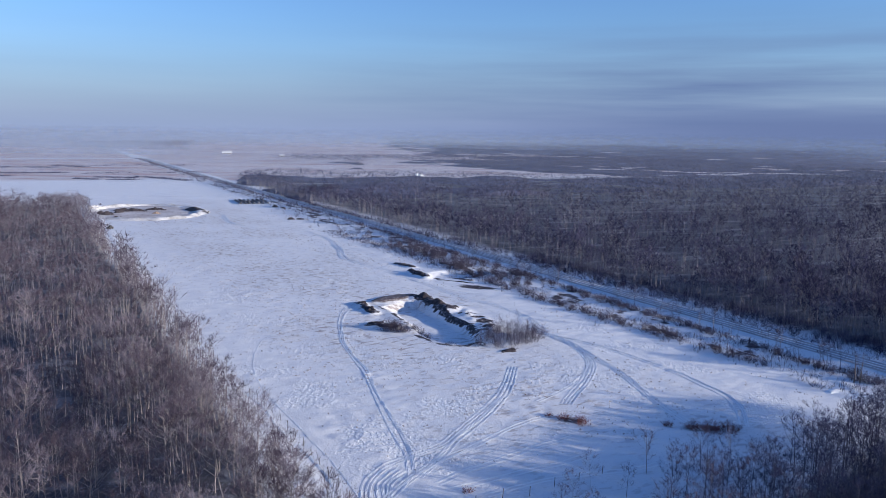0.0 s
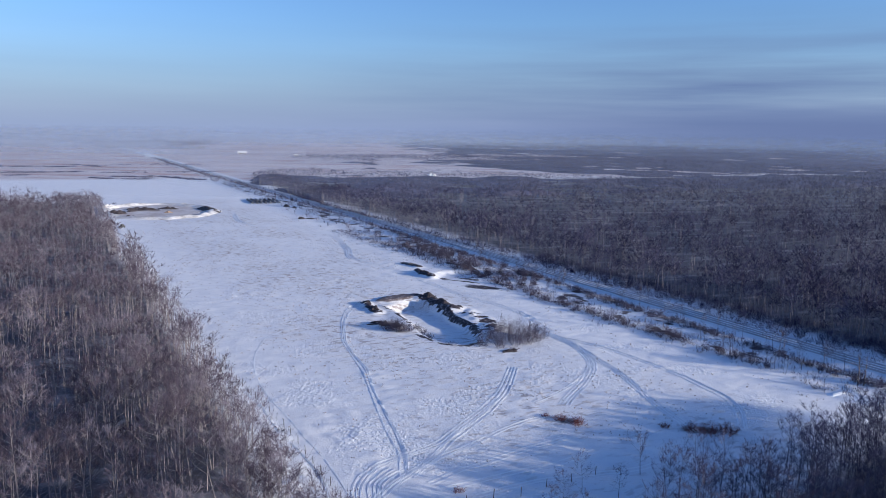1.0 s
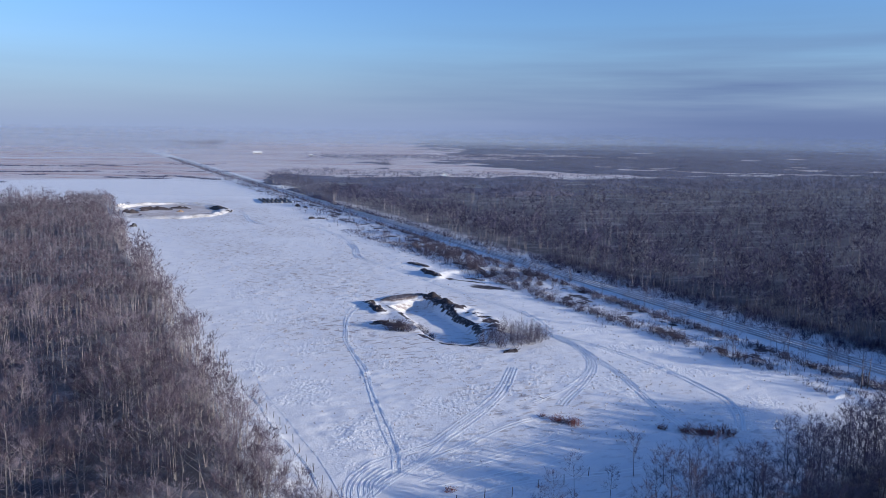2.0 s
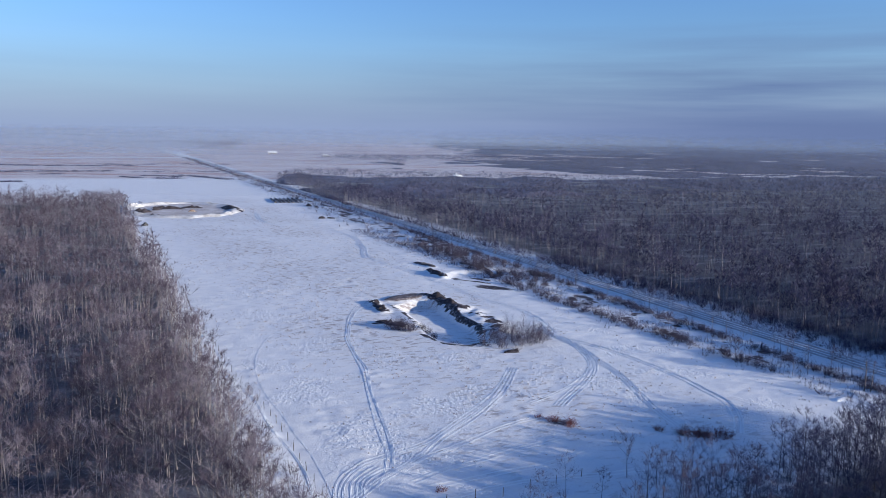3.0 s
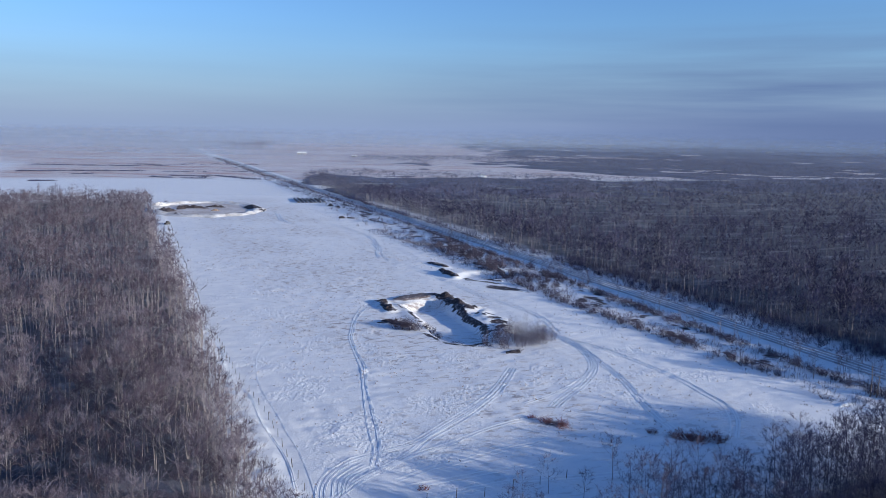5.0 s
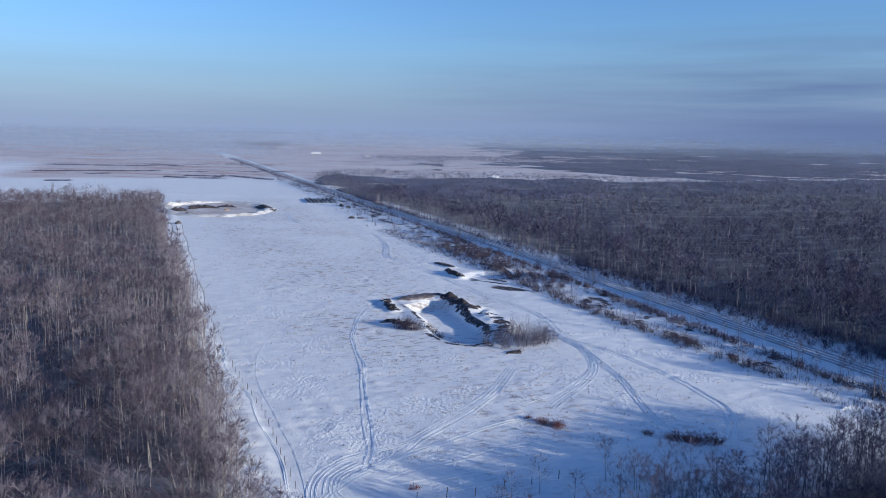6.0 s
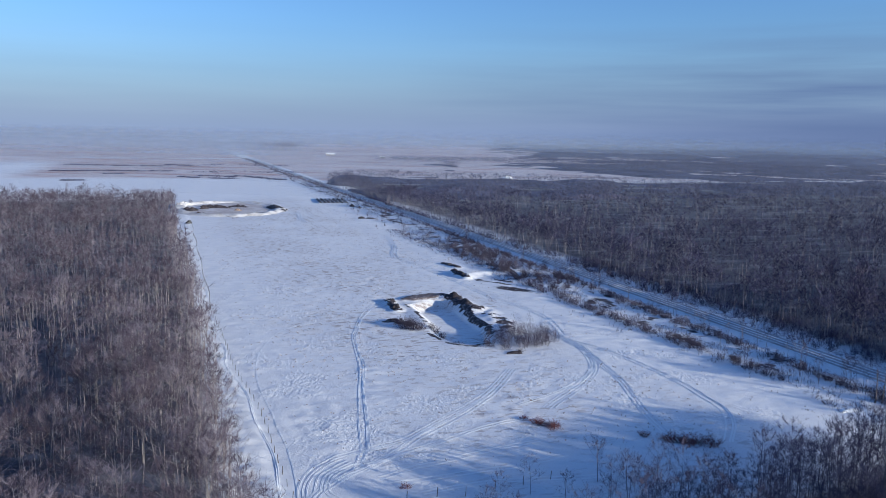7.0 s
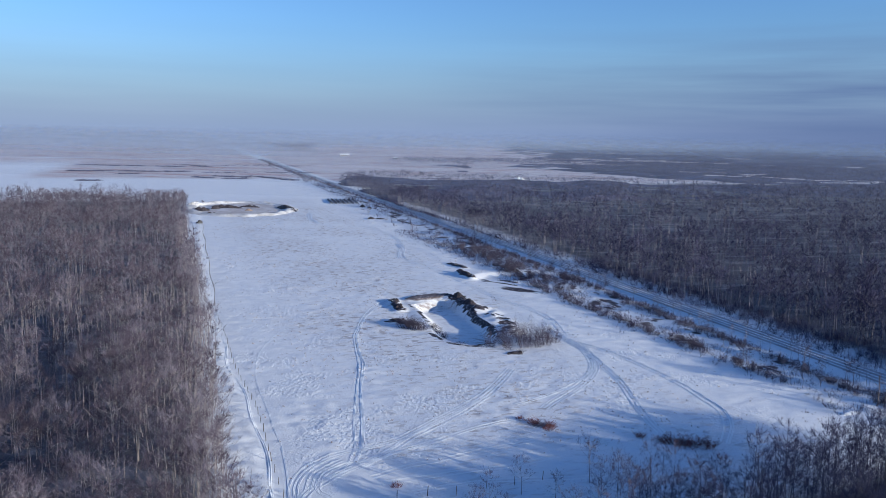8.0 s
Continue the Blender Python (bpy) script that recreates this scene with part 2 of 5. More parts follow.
def grained(name, colours, scale, rough=0.8, strength=0.4, distance=0.05, island=False, random_by_object=False):
    """A surface whose colour wanders between the given colours at two scales, with fine relief."""
    m, n, l, b = material(name, rough)
    pos = n.new("ShaderNodeTexCoord").outputs["Object"]
    f1, f2 = noise_node(n, l, pos, scale), noise_node(n, l, pos, scale * 7)
    f = math_node(n, l, "ADD", math_node(n, l, "MULTIPLY", f1, 0.6), math_node(n, l, "MULTIPLY", f2, 0.4))
    if island:
        g = n.new("ShaderNodeNewGeometry").outputs["Random Per Island"]
        f = math_node(n, l, "ADD", math_node(n, l, "MULTIPLY", range_node(n, l, f1, 0.33, 0.67), 0.84), math_node(n, l, "MULTIPLY", g, 0.16))
    if random_by_object:
        g = n.new("ShaderNodeObjectInfo").outputs["Random"]
        f = math_node(n, l, "ADD", math_node(n, l, "MULTIPLY", f, 0.7), math_node(n, l, "MULTIPLY", g, 0.3))
    k = len(colours) - 1
    l.new(ramp_node(n, l, f, [(0.25 + 0.5 * i / k, c) for i, c in enumerate(colours)]), b.inputs["Base Color"])
    if strength:
        bump(n, l, b, f2, strength, distance)
    return m


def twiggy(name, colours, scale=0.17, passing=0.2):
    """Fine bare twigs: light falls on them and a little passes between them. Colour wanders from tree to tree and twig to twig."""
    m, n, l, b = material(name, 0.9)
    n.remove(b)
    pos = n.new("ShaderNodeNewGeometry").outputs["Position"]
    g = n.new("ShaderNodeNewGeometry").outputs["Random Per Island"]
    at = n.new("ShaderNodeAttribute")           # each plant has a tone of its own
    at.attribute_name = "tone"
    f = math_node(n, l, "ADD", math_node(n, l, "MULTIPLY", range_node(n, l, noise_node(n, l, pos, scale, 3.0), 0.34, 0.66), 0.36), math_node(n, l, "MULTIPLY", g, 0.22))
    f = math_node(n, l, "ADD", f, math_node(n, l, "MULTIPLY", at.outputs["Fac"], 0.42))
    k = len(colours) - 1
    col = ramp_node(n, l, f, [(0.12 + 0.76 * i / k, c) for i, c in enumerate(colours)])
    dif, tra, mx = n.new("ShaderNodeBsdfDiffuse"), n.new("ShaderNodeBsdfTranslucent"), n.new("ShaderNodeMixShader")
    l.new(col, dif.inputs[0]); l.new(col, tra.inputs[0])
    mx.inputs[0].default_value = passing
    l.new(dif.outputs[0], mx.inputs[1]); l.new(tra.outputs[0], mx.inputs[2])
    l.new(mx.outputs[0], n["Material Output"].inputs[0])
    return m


def land_material():
    m, n, l, b = material("snow_land", 0.75, 0.2)
    pos = n.new("ShaderNodeNewGeometry").outputs["Position"]
    sepn = n.new("ShaderNodeSeparateXYZ")
    l.new(pos, sepn.inputs[0])
    x, y = sepn.outputs[0], sepn.outputs[1]
    uu = math_node(n, l, "ADD", math_node(n, l, "MULTIPLY", x, UX), math_node(n, l, "MULTIPLY", y, UY))
    vv = math_node(n, l, "ADD", math_node(n, l, "MULTIPLY", x, VX), math_node(n, l, "MULTIPLY", y, VY))
    plan = n.new("ShaderNodeCombineXYZ")      # plan coordinates, stretched along v so that drifts lie across the field
    l.new(math_node(n, l, "MULTIPLY", uu, 1.0), plan.inputs[0])
    l.new(math_node(n, l, "MULTIPLY", vv, 0.45), plan.inputs[1])
    big, mid = noise_node(n, l, pos, 0.02, 4), noise_node(n, l, plan.outputs[0], 0.35, 5, 0.6)
    fine = noise_node(n, l, pos, 2.4, 4, 0.6)
    snow = ramp_node(n, l, mid, [(0.3, (0.68, 0.70, 0.755)), (0.55, (0.79, 0.80, 0.835)), (0.75, (0.86, 0.865, 0.885))])
    # stubble showing through thin snow on the field
    infield = math_node(n, l, "MULTIPLY", math_node(n, l, "MULTIPLY", range_node(n, l, vv, 38, 60), range_node(n, l, vv, 135, 100)),
                        math_node(n, l, "MULTIPLY", range_node(n, l, uu, 90, 230, 0.75, 1.0), range_node(n, l, uu, 620, 560)))
    patch = range_node(n, l, big, 0.36, 0.62)
    dashes = n.new("ShaderNodeCombineXYZ")      # short tufts combed across the field by the wind
    l.new(uu, dashes.inputs[0]); l.new(math_node(n, l, "MULTIPLY", vv, 0.42), dashes.inputs[1])
    dash = range_node(n, l, noise_node(n, l, dashes.outputs[0], 0.75, 3, 0.55), 0.52, 0.64)
    tuft = range_node(n, l, math_node(n, l, "ADD", math_node(n, l, "MULTIPLY", fine, 0.4), math_node(n, l, "MULTIPLY", mid, 0.6)), 0.47, 0.55)
    stub = math_node(n, l, "MAXIMUM", math_node(n, l, "MULTIPLY", tuft, 0.35), dash)
    stub = math_node(n, l, "MULTIPLY", math_node(n, l, "MULTIPLY", stub, infield), range_node(n, l, patch, 0.0, 1.0, 0.25, 0.9))
    col = mix_node(n, l, stub, snow, (0.33, 0.285, 0.285))
    # brown marsh grass beyond the fields, windrows of reeds on it
    marsh = math_node(n, l, "MULTIPLY", range_node(n, l, uu, 840, 900), range_node(n, l, vv, 160, 140))
    lake = math_node(n, l, "MULTIPLY", range_node(n, l, vv, -105, -160), range_node(n, l, uu, 1450, 1150))
    mn = n.new("ShaderNodeCombineXYZ")
    l.new(math_node(n, l, "MULTIPLY", y, 1.0), mn.inputs[0]); l.new(math_node(n, l, "MULTIPLY", x, 0.22), mn.inputs[1])
    reeds = range_node(n, l, noise_node(n, l, mn.outputs[0], 0.035, 6, 0.7), 0.42, 0.66)
    marsh = math_node(n, l, "MULTIPLY", marsh, math_node(n, l, "SUBTRACT", 1.0, lake))
    east = math_node(n, l, "MULTIPLY", range_node(n, l, uu, 700, 860), range_node(n, l, vv, 172, 180))
    lane = math_node(n, l, "MULTIPLY", range_node(n, l, math_node(n, l, "ABSOLUTE", math_node(n, l, "SUBTRACT", vv, 167.0)), 9, 6), range_node(n, l, uu, 1500, 1495))
    cross = math_node(n, l, "MULTIPLY", range_node(n, l, math_node(n, l, "ABSOLUTE", math_node(n, l, "SUBTRACT", uu, 1490.0)), 15, 10), range_node(n, l, vv, 176, 172))
    cover = math_node(n, l, "MAXIMUM", marsh, math_node(n, l, "MULTIPLY", east, 0.85))
    cover = math_node(n, l, "MULTIPLY", cover, math_node(n, l, "SUBTRACT", 1.0, math_node(n, l, "MAXIMUM", lane, cross)))
    col = mix_node(n, l, math_node(n, l, "MULTIPLY", cover, range_node(n, l, reeds, 0, 1, 0.42, 0.95)), col, (0.42, 0.25, 0.22))
    # bare earth
    at = n.new("ShaderNodeAttribute")
    at.attribute_name = "bare"
    earth = ramp_node(n, l, noise_node(n, l, pos, 1.1, 6, 0.65), [(0.34, (0.022, 0.018, 0.024)), (0.5, (0.050, 0.040, 0.048)), (0.60, (0.16, 0.145, 0.16)), (0.70, (0.60, 0.61, 0.65))])
    em = range_node(n, l, math_node(n, l, "ADD", at.outputs["Fac"], math_node(n, l, "MULTIPLY", fine, 0.35)), 0.42, 0.75)
    col = mix_node(n, l, em, col, earth)
    sd = n.new("ShaderNodeAttribute")
    sd.attribute_name = "sand"
    sandy = ramp_node(n, l, noise_node(n, l, pos, 0.9, 6, 0.65), [(0.3, (0.085, 0.068, 0.066)), (0.52, (0.165, 0.132, 0.135)), (0.7, (0.42, 0.39, 0.39))])
    col = mix_node(n, l, range_node(n, l, math_node(n, l, "ADD", sd.outputs["Fac"], math_node(n, l, "MULTIPLY", fine, 0.3)), 0.25, 0.85), col, sandy)
    # dead leaves and undergrowth on the woods' floor, tree shade painted in near-black blue
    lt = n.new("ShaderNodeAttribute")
    lt.attribute_name = "shaded_litter"
    shaded_leaves = ramp_node(n, l, fine, [(0.32, (0.010, 0.010, 0.020)), (0.55, (0.024, 0.024, 0.044)), (0.74, (0.20, 0.21, 0.27))])
    col = mix_node(n, l, math_node(n, l, "MULTIPLY", lt.outputs["Fac"], 0.93), col, shaded_leaves)
    l.new(col, b.inputs["Base Color"])
    trod = range_node(n, l, noise_node(n, l, pos, 0.055, 4, 0.6), 0.46, 0.60)          # patches trampled by animals
    pits = range_node(n, l, noise_node(n, l, pos, 1.15, 2, 0.5), 0.56, 0.44)
    hh = math_node(n, l, "ADD", math_node(n, l, "MULTIPLY", fine, 0.20), math_node(n, l, "ADD", math_node(n, l, "MULTIPLY", mid, 0.32), math_node(n, l, "MULTIPLY", math_node(n, l, "MULTIPLY", pits, trod), 0.20)))
    bump(n, l, b, hh, 0.75, 0.40)
    return m


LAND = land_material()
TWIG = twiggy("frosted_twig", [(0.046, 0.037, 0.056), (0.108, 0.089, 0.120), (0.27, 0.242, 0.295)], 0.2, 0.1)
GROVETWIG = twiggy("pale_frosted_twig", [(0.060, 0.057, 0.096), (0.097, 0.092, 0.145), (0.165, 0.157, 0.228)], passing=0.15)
# darker, bluer copy of the aspen twigs: haze and shade in the colour
FARTWIG = twiggy("hazed_twig", [(0.028, 0.027, 0.056), (0.056, 0.053, 0.098), (0.145, 0.139, 0.215)], 0.13, 0.04)
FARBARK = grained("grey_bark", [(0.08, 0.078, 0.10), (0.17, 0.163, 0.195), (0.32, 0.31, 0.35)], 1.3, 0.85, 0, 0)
GRASS = grained("dead_grass", [(0.16, 0.118, 0.105), (0.27, 0.205, 0.185), (0.42, 0.355, 0.34)], 0.5, 0.9, 0, 0, island=True)
DIRTYSNOW = grained("dirty_snow", [(0.10, 0.085, 0.08), (0.55, 0.54, 0.56), (0.80, 0.81, 0.84)], 0.16, 0.8, 0.6, 0.15)
BARK = grained("aspen_bark", [(0.14, 0.125, 0.135), (0.26, 0.238, 0.248), (0.42, 0.39, 0.395)], 1.3, 0.85, 0.3, 0.02)
DARKBARK = grained("dark_bark", [(0.045, 0.038, 0.043), (0.09, 0.077, 0.083), (0.18, 0.16, 0.165)], 1.5, 0.9, 0.3, 0.02)
BRUSH = twiggy("bush_twig", [(0.045, 0.039, 0.060), (0.086, 0.075, 0.106), (0.18, 0.163, 0.212)], 0.3, 0.1)
REDBRUSH = twiggy("red_twig", [(0.10, 0.040, 0.046), (0.19, 0.078, 0.078), (0.28, 0.14, 0.13)], 0.5)
SNOW = grained("packed_snow", [(0.72, 0.75, 0.80), (0.84, 0.86, 0.89), (0.88, 0.89, 0.91)], 0.8, 0.75, 0.5, 0.06)
ROADSNOW = grained("dirty_packed_snow", [(0.24, 0.235, 0.255), (0.38, 0.375, 0.40), (0.60, 0.60, 0.64)], 0.25, 0.8, 0.4, 0.05)
EARTH = grained("dark_earth", [(0.020, 0.017, 0.022), (0.045, 0.037, 0.044), (0.13, 0.115, 0.125)], 0.9, 0.9, 0.8, 0.12)
WOOD = grained("grey_post_wood", [(0.035, 0.03, 0.03), (0.07, 0.06, 0.06), (0.13, 0.115, 0.11)], 3.0, 0.85, 0.4, 0.01, random_by_object=True)
LOG = grained("log_bark", [(0.03, 0.027, 0.029), (0.10, 0.09, 0.095), (0.48, 0.49, 0.52)], 1.5, 0.9, 0.5, 0.03, random_by_object=True)
STEEL = grained("dark_steel", [(0.03, 0.03, 0.035), (0.06, 0.06, 0.065), (0.12, 0.11, 0.11)], 2.0, 0.6, 0.2, 0.01)
SHED = grained("pale_siding", [(0.20, 0.19, 0.195), (0.26, 0.25, 0.255), (0.33, 0.32, 0.325)], 0.5, 0.6, 0.2, 0.02)
THINSNOW = grained("thin_snow", [(0.27, 0.22, 0.215), (0.52, 0.475, 0.475), (0.80, 0.80, 0.83)], 0.09, 0.85, 0.5, 0.1)
TAN = grained("sandy_earth", [(0.16, 0.11, 0.085), (0.30, 0.22, 0.17), (0.45, 0.37, 0.31)], 0.8, 0.9, 0.6, 0.1)
GLASS = grained("dark_glass", [(0.02, 0.022, 0.025), (0.03, 0.033, 0.038), (0.04, 0.045, 0.05)], 0.5, 0.12, 0, 0)
# the blue of distance haze is mixed into this colour
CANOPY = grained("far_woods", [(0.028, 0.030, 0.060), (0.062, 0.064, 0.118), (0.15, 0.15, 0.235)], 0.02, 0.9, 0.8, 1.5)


# ---- mesh helpers ----
def mesh_from(name, verts, faces, mat, shade=False):
    """A mesh from an (n, 3) array and an (m, k) array of corners."""
    verts, faces = np.asarray(verts, np.float32), np.asarray(faces, np.int32)
    me = bpy.data.meshes.new(name)
    k = faces.shape[1]
    me.vertices.add(len(verts)); me.loops.add(faces.size); me.polygons.add(len(faces))
    me.vertices.foreach_set("co", verts.ravel())
    me.loops.foreach_set("vertex_index", faces.ravel())
    me.polygons.foreach_set("loop_start", np.arange(0, faces.size, k, dtype=np.int32))
    me.polygons.foreach_set("use_smooth", np.full(len(faces), shade))
    me.update(calc_edges=True)
    me.validate()
    me.materials.append(mat)
    return me


def part(name, bm, mat, parent, label=""):
    me = bpy.data.meshes.new(name)
    bm.to_mesh(me)
    bm.free()
    me.materials.append(mat)
    ob = new(name, me)
    ob.parent = parent
    if label:
        tagged(ob, label)
    return ob


def part_mesh(name, me, parent, label=""):
    ob = new(name, me)
    ob.parent = parent
    if label:
        tagged(ob, label)
    return ob


def empty(name, m, label, category, group="", kind=""):
    ob = new(name)
    ob.matrix_world = m
    return tagged(ob, label, category, group, kind)


def box(sx, sy, sz, at=(0, 0, 0), bevel=0.0, taper=1.0):
    bm = bmesh.new()
    bmesh.ops.create_cube(bm, size=1)
    for v in bm.verts:
        k = taper if v.co.z > 0 else 1
        v.co = Vector((v.co.x * sx * k + at[0], v.co.y * sy * k + at[1], v.co.z * sz + at[2]))
    if bevel:
        bmesh.ops.bevel(bm, geom=bm.edges[:], offset=bevel, segments=2, affect="EDGES")
    return bm


def rod(bm, a, b, r0, r1, sides=6):
    a, b = Vector(a), Vector(b)
    d = (b - a).normalized()
    e = d.orthogonal().normalized()
    f = d.cross(e)
    ring = []
    for c, r in ((a, r0), (b, r1)):
        ring.append([bm.verts.new(c + r * (e * math.cos(2 * math.pi * i / sides) + f * math.sin(2 * math.pi * i / sides))) for i in range(sides)])
    for i in range(sides):
        j = (i + 1) % sides
        bm.faces.new((ring[0][i], ring[0][j], ring[1][j], ring[1][i]))
    bm.faces.new(ring[0][::-1]); bm.faces.new(ring[1])
    return bm


# ---- the land: one sheet out to the horizon ----
def spaced(lo, hi, step, grow, lo_end, hi_end):
    mid = list(np.arange(lo, hi + step / 2, step))
    up, d = [mid[-1]], step
    while up[-1] < hi_end:
        d *= grow
        up.append(up[-1] + d)
    down, d = [mid[0]], step
    while down[-1] > lo_end:
        d *= grow
        down.append(down[-1] - d)
    return np.array(down[:0:-1] + mid + up[1:])


def build_land():
    us = spaced(84, 310, 0.85, 1.055, -3000, 9000)
    vs = spaced(24, 140, 0.85, 1.075, -7000, 7000)
    uu, vv = np.meshgrid(us, vs, indexing="ij")
    x, y = xy(uu, vv)
    h, bare, shaded_litter = lay(x, y)
    n, k = uu.shape
    idx = np.arange(n * k).reshape(n, k)
    faces = np.stack([idx[:-1, :-1], idx[1:, :-1], idx[1:, 1:], idx[:-1, 1:]], -1).reshape(-1, 4)[:, ::-1]
    me = mesh_from("ground", np.stack([x, y, h], -1).reshape(-1, 3), faces, LAND, True)
    at = me.attributes.new("bare", "FLOAT", "POINT")
    at.data.foreach_set("value", bare.ravel().astype(np.float32))
    at = me.attributes.new("shaded_litter", "FLOAT", "POINT")
    at.data.foreach_set("value", shaded_litter.ravel().astype(np.float32))
    at = me.attributes.new("sand", "FLOAT", "POINT")
    wall = smooth(0, 0.6, within(x, y, PIT)) * smooth(5.5, 2.5, within(x, y, PIT)) * smooth(219, 229, y - 0.3 * (x + 12)) * 0.30
    at.data.foreach_set("value", np.maximum(shelf(x, y), wall).ravel().astype(np.float32))
    return tagged(new("ground", me), "snow-covered field with stubble, pits and bare earth", "ground", kind="structure")


build_land()


# ---- ruts: two low ridges of pushed-up snow beside each wheel's groove ----
def smooth_line(pts, step):
    pts = [Vector((*p, 0)) for p in pts]
    pts = [2 * pts[0] - pts[1]] + pts + [2 * pts[-1] - pts[-2]]
    out = []
    for a, b, c, d in zip(pts, pts[1:], pts[2:], pts[3:]):
        k = max(2, int((c - b).length / step))
        for i in range(k):
            t = i / k
            out.append(0.5 * ((2 * b) + (c - a) * t + (2 * a - 5 * b + 4 * c - d) * t * t + (3 * b - a - 3 * c + d) * t ** 3))
    out.append(pts[-2])
    return np.array([(p.x, p.y) for p in out])


def rut_arrays(pts, offset, half, height, seed, step=0.8):
    line = smooth_line(pts, step)
    d = np.gradient(line, axis=0)
    d /= np.maximum(np.linalg.norm(d, axis=1, keepdims=True), 1e-6)
    nrm = np.stack([d[:, 1], -d[:, 0]], -1)
    wander = 0.25 * (vnoise(np.arange(len(line)) * 0.07, np.full(len(line), seed), seed) - 0.5)
    prof = [(-2.0, -0.05), (-1.2, 1.0), (-0.6, 0.15), (0.6, 0.15), (1.2, 1.0), (2.0, -0.05)]
    rows = []
    for k, (s, z) in enumerate(prof):
        p = line + nrm * (offset + wander + s * half)[:, None]
        zz = lay(p[:, 0], p[:, 1])[0] + 0.02 + height * z * (0.5 + 1.0 * vnoise(np.arange(len(line)) * 0.6, np.full(len(line), k), seed + 3))
        rows.append(np.stack([p[:, 0], p[:, 1], zz], -1))
    v = np.stack(rows, 1)
    n, k = v.shape[:2]
    idx = np.arange(n * k).reshape(n, k)
    f = np.stack([idx[:-1, :-1], idx[:-1, 1:], idx[1:, 1:], idx[1:, :-1]], -1).reshape(-1, 4)
    return v.reshape(-1, 3), f


def track(pts, offsets, label, half=0.08, height=0.034, step=0.8, mat=None):
    road = tagged(new("wheel_track"), label, "track", kind="structure")
    for i, o in enumerate(offsets):
        v, f = rut_arrays(pts, o, half, height, 11 + i + int(abs(pts[0][0]) * 3), step)
        part_mesh("rut", mesh_from("rut", v, f, mat or SNOW, True), road)


def build_tracks():
    pair = "pair of wheel ruts pressed into the snow"
    many = "several wheel ruts crossing one another in the snow"
    one = "single wheel rut pressed into the snow"
    track([(-25, 229), (-29.1, 223.5), (-28.9, 207.5), (-26.2, 190.5), (-25.3, 185), (-21.4, 172.9), (-17, 160.2), (-13.9, 147.4), (-10.1, 132.2), (-7.5, 123.2), (-5.8, 117.5), (-5.1, 111.1), (-5.1, 108.7)], (0.0,), one)
    track([(-24, 226), (-27.4, 219.9), (-27.6, 205.7), (-25.2, 189.5), (-24, 183.6), (-20, 171.7), (-16.4, 162.4), (-12.9, 147.5), (-9.2, 135.2), (-6.6, 125.8), (-4.7, 117.6), (-3.9, 110.3)], (0.0, 0.3), pair)
    main = [(16.7, 166.2), (14, 151.1), (10.8, 140.8), (7, 132.1), (2.7, 123.3), (0.5, 117.2), (-2.4, 111.9), (-5.1, 107.2), (-6.9, 103.3), (-7.7, 101.1), (-8, 98)]
    track(main, (-0.5, 0.35, 0.9), many)
    track([(16.2, 166.4), (13.3, 151.6), (10.7, 143.3), (5, 130.8), (0.9, 122.3), (-3.3, 117.8), (-7.3, 114), (-9.6, 110.2), (-10.6, 105.6), (-9.9, 100.8), (-8, 97)], (-0.4, 0.3, 1.0), many)
    track([(-6.4, 112), (-8.1, 109.2), (-9, 105.8), (-8.1, 101)], (-0.5, 0.5), many)
    track([(-1, 112.6), (-5.2, 110.4), (-7.2, 106.6), (-6.6, 102), (-4, 100)], (0.0, 0.7), many)
    track([(23, 203), (27.5, 195.6), (30.1, 190.4), (32.5, 185.6), (34.2, 176.1), (33.7, 167.3), (30.5, 157), (26.3, 147.7), (24.3, 142.6)], (-1.2, -0.5, 0.3, 1.0), many)
    track([(27.8, 195.9), (32.8, 185.8), (34.8, 176.3), (34, 167.3), (29, 156), (23.5, 148), (19, 143)], (0.3, 0.9), many)
    track([(27, 197), (30.8, 190.6), (36, 174.1), (39.5, 162.8), (41.8, 148.1), (43.4, 139.7), (45, 134.5), (46, 130)], (-0.75, 0.0, 0.75), many)
    track([(28.2, 194.6), (37.3, 186.3), (44.2, 177.5), (51.8, 164.5), (55.5, 155), (57.7, 148.5), (57.4, 140.9), (55, 132)], (-0.8, -0.35, 0.8), pair)
    track([(27.7, 198.5), (23.2, 217), (15.1, 230.6), (6, 241.6), (-8.9, 266.2), (-24, 289.2), (-35.3, 304.6), (-42.3, 318.1), (-48.5, 345.5), (-57.7, 373.3), (-76, 404.2), (-94.1, 426.9)], (-0.8, 0.8), pair)
    track([(-40.5, 312), (-43.2, 322), (-46, 338), (-51, 352)], (-1.6, -0.4, 0.9), many, 0.14, 0.07)
    track([(-139, 474), (-134.2, 464.2), (-122.8, 434.8), (-112, 420)], (-0.9, 0.9), pair, 0.16, 0.07)
    thin = "faint straight rut in wind-packed snow"
    for pts in ([(21.4, 136.8), (13.1, 129.7), (5.7, 120.8), (0.7, 115.6), (-2.9, 109)], [(23.3, 125.9), (15.1, 120.1), (8.9, 114.9), (5.5, 112.4), (0, 106.9)],
                [(27.1, 120.5), (20.4, 115.3), (13.4, 111.8), (9.2, 109.3), (1.9, 105.2)], [(37.2, 116.3), (30.7, 113.1), (21.9, 110.5), (15.1, 108.1), (7, 103.2)]):
        track(pts, (0.0, 1.0), thin, 0.09, 0.035)
    track([(6, 121.5), (0, 115), (-4.4, 108.5), (-6, 104)], (0.0,), one, 0.08, 0.03)
    track([(82.1, 160.3), (85.1, 156.5), (85, 149), (84.1, 145.8)], (-0.6, 0.6), pair)
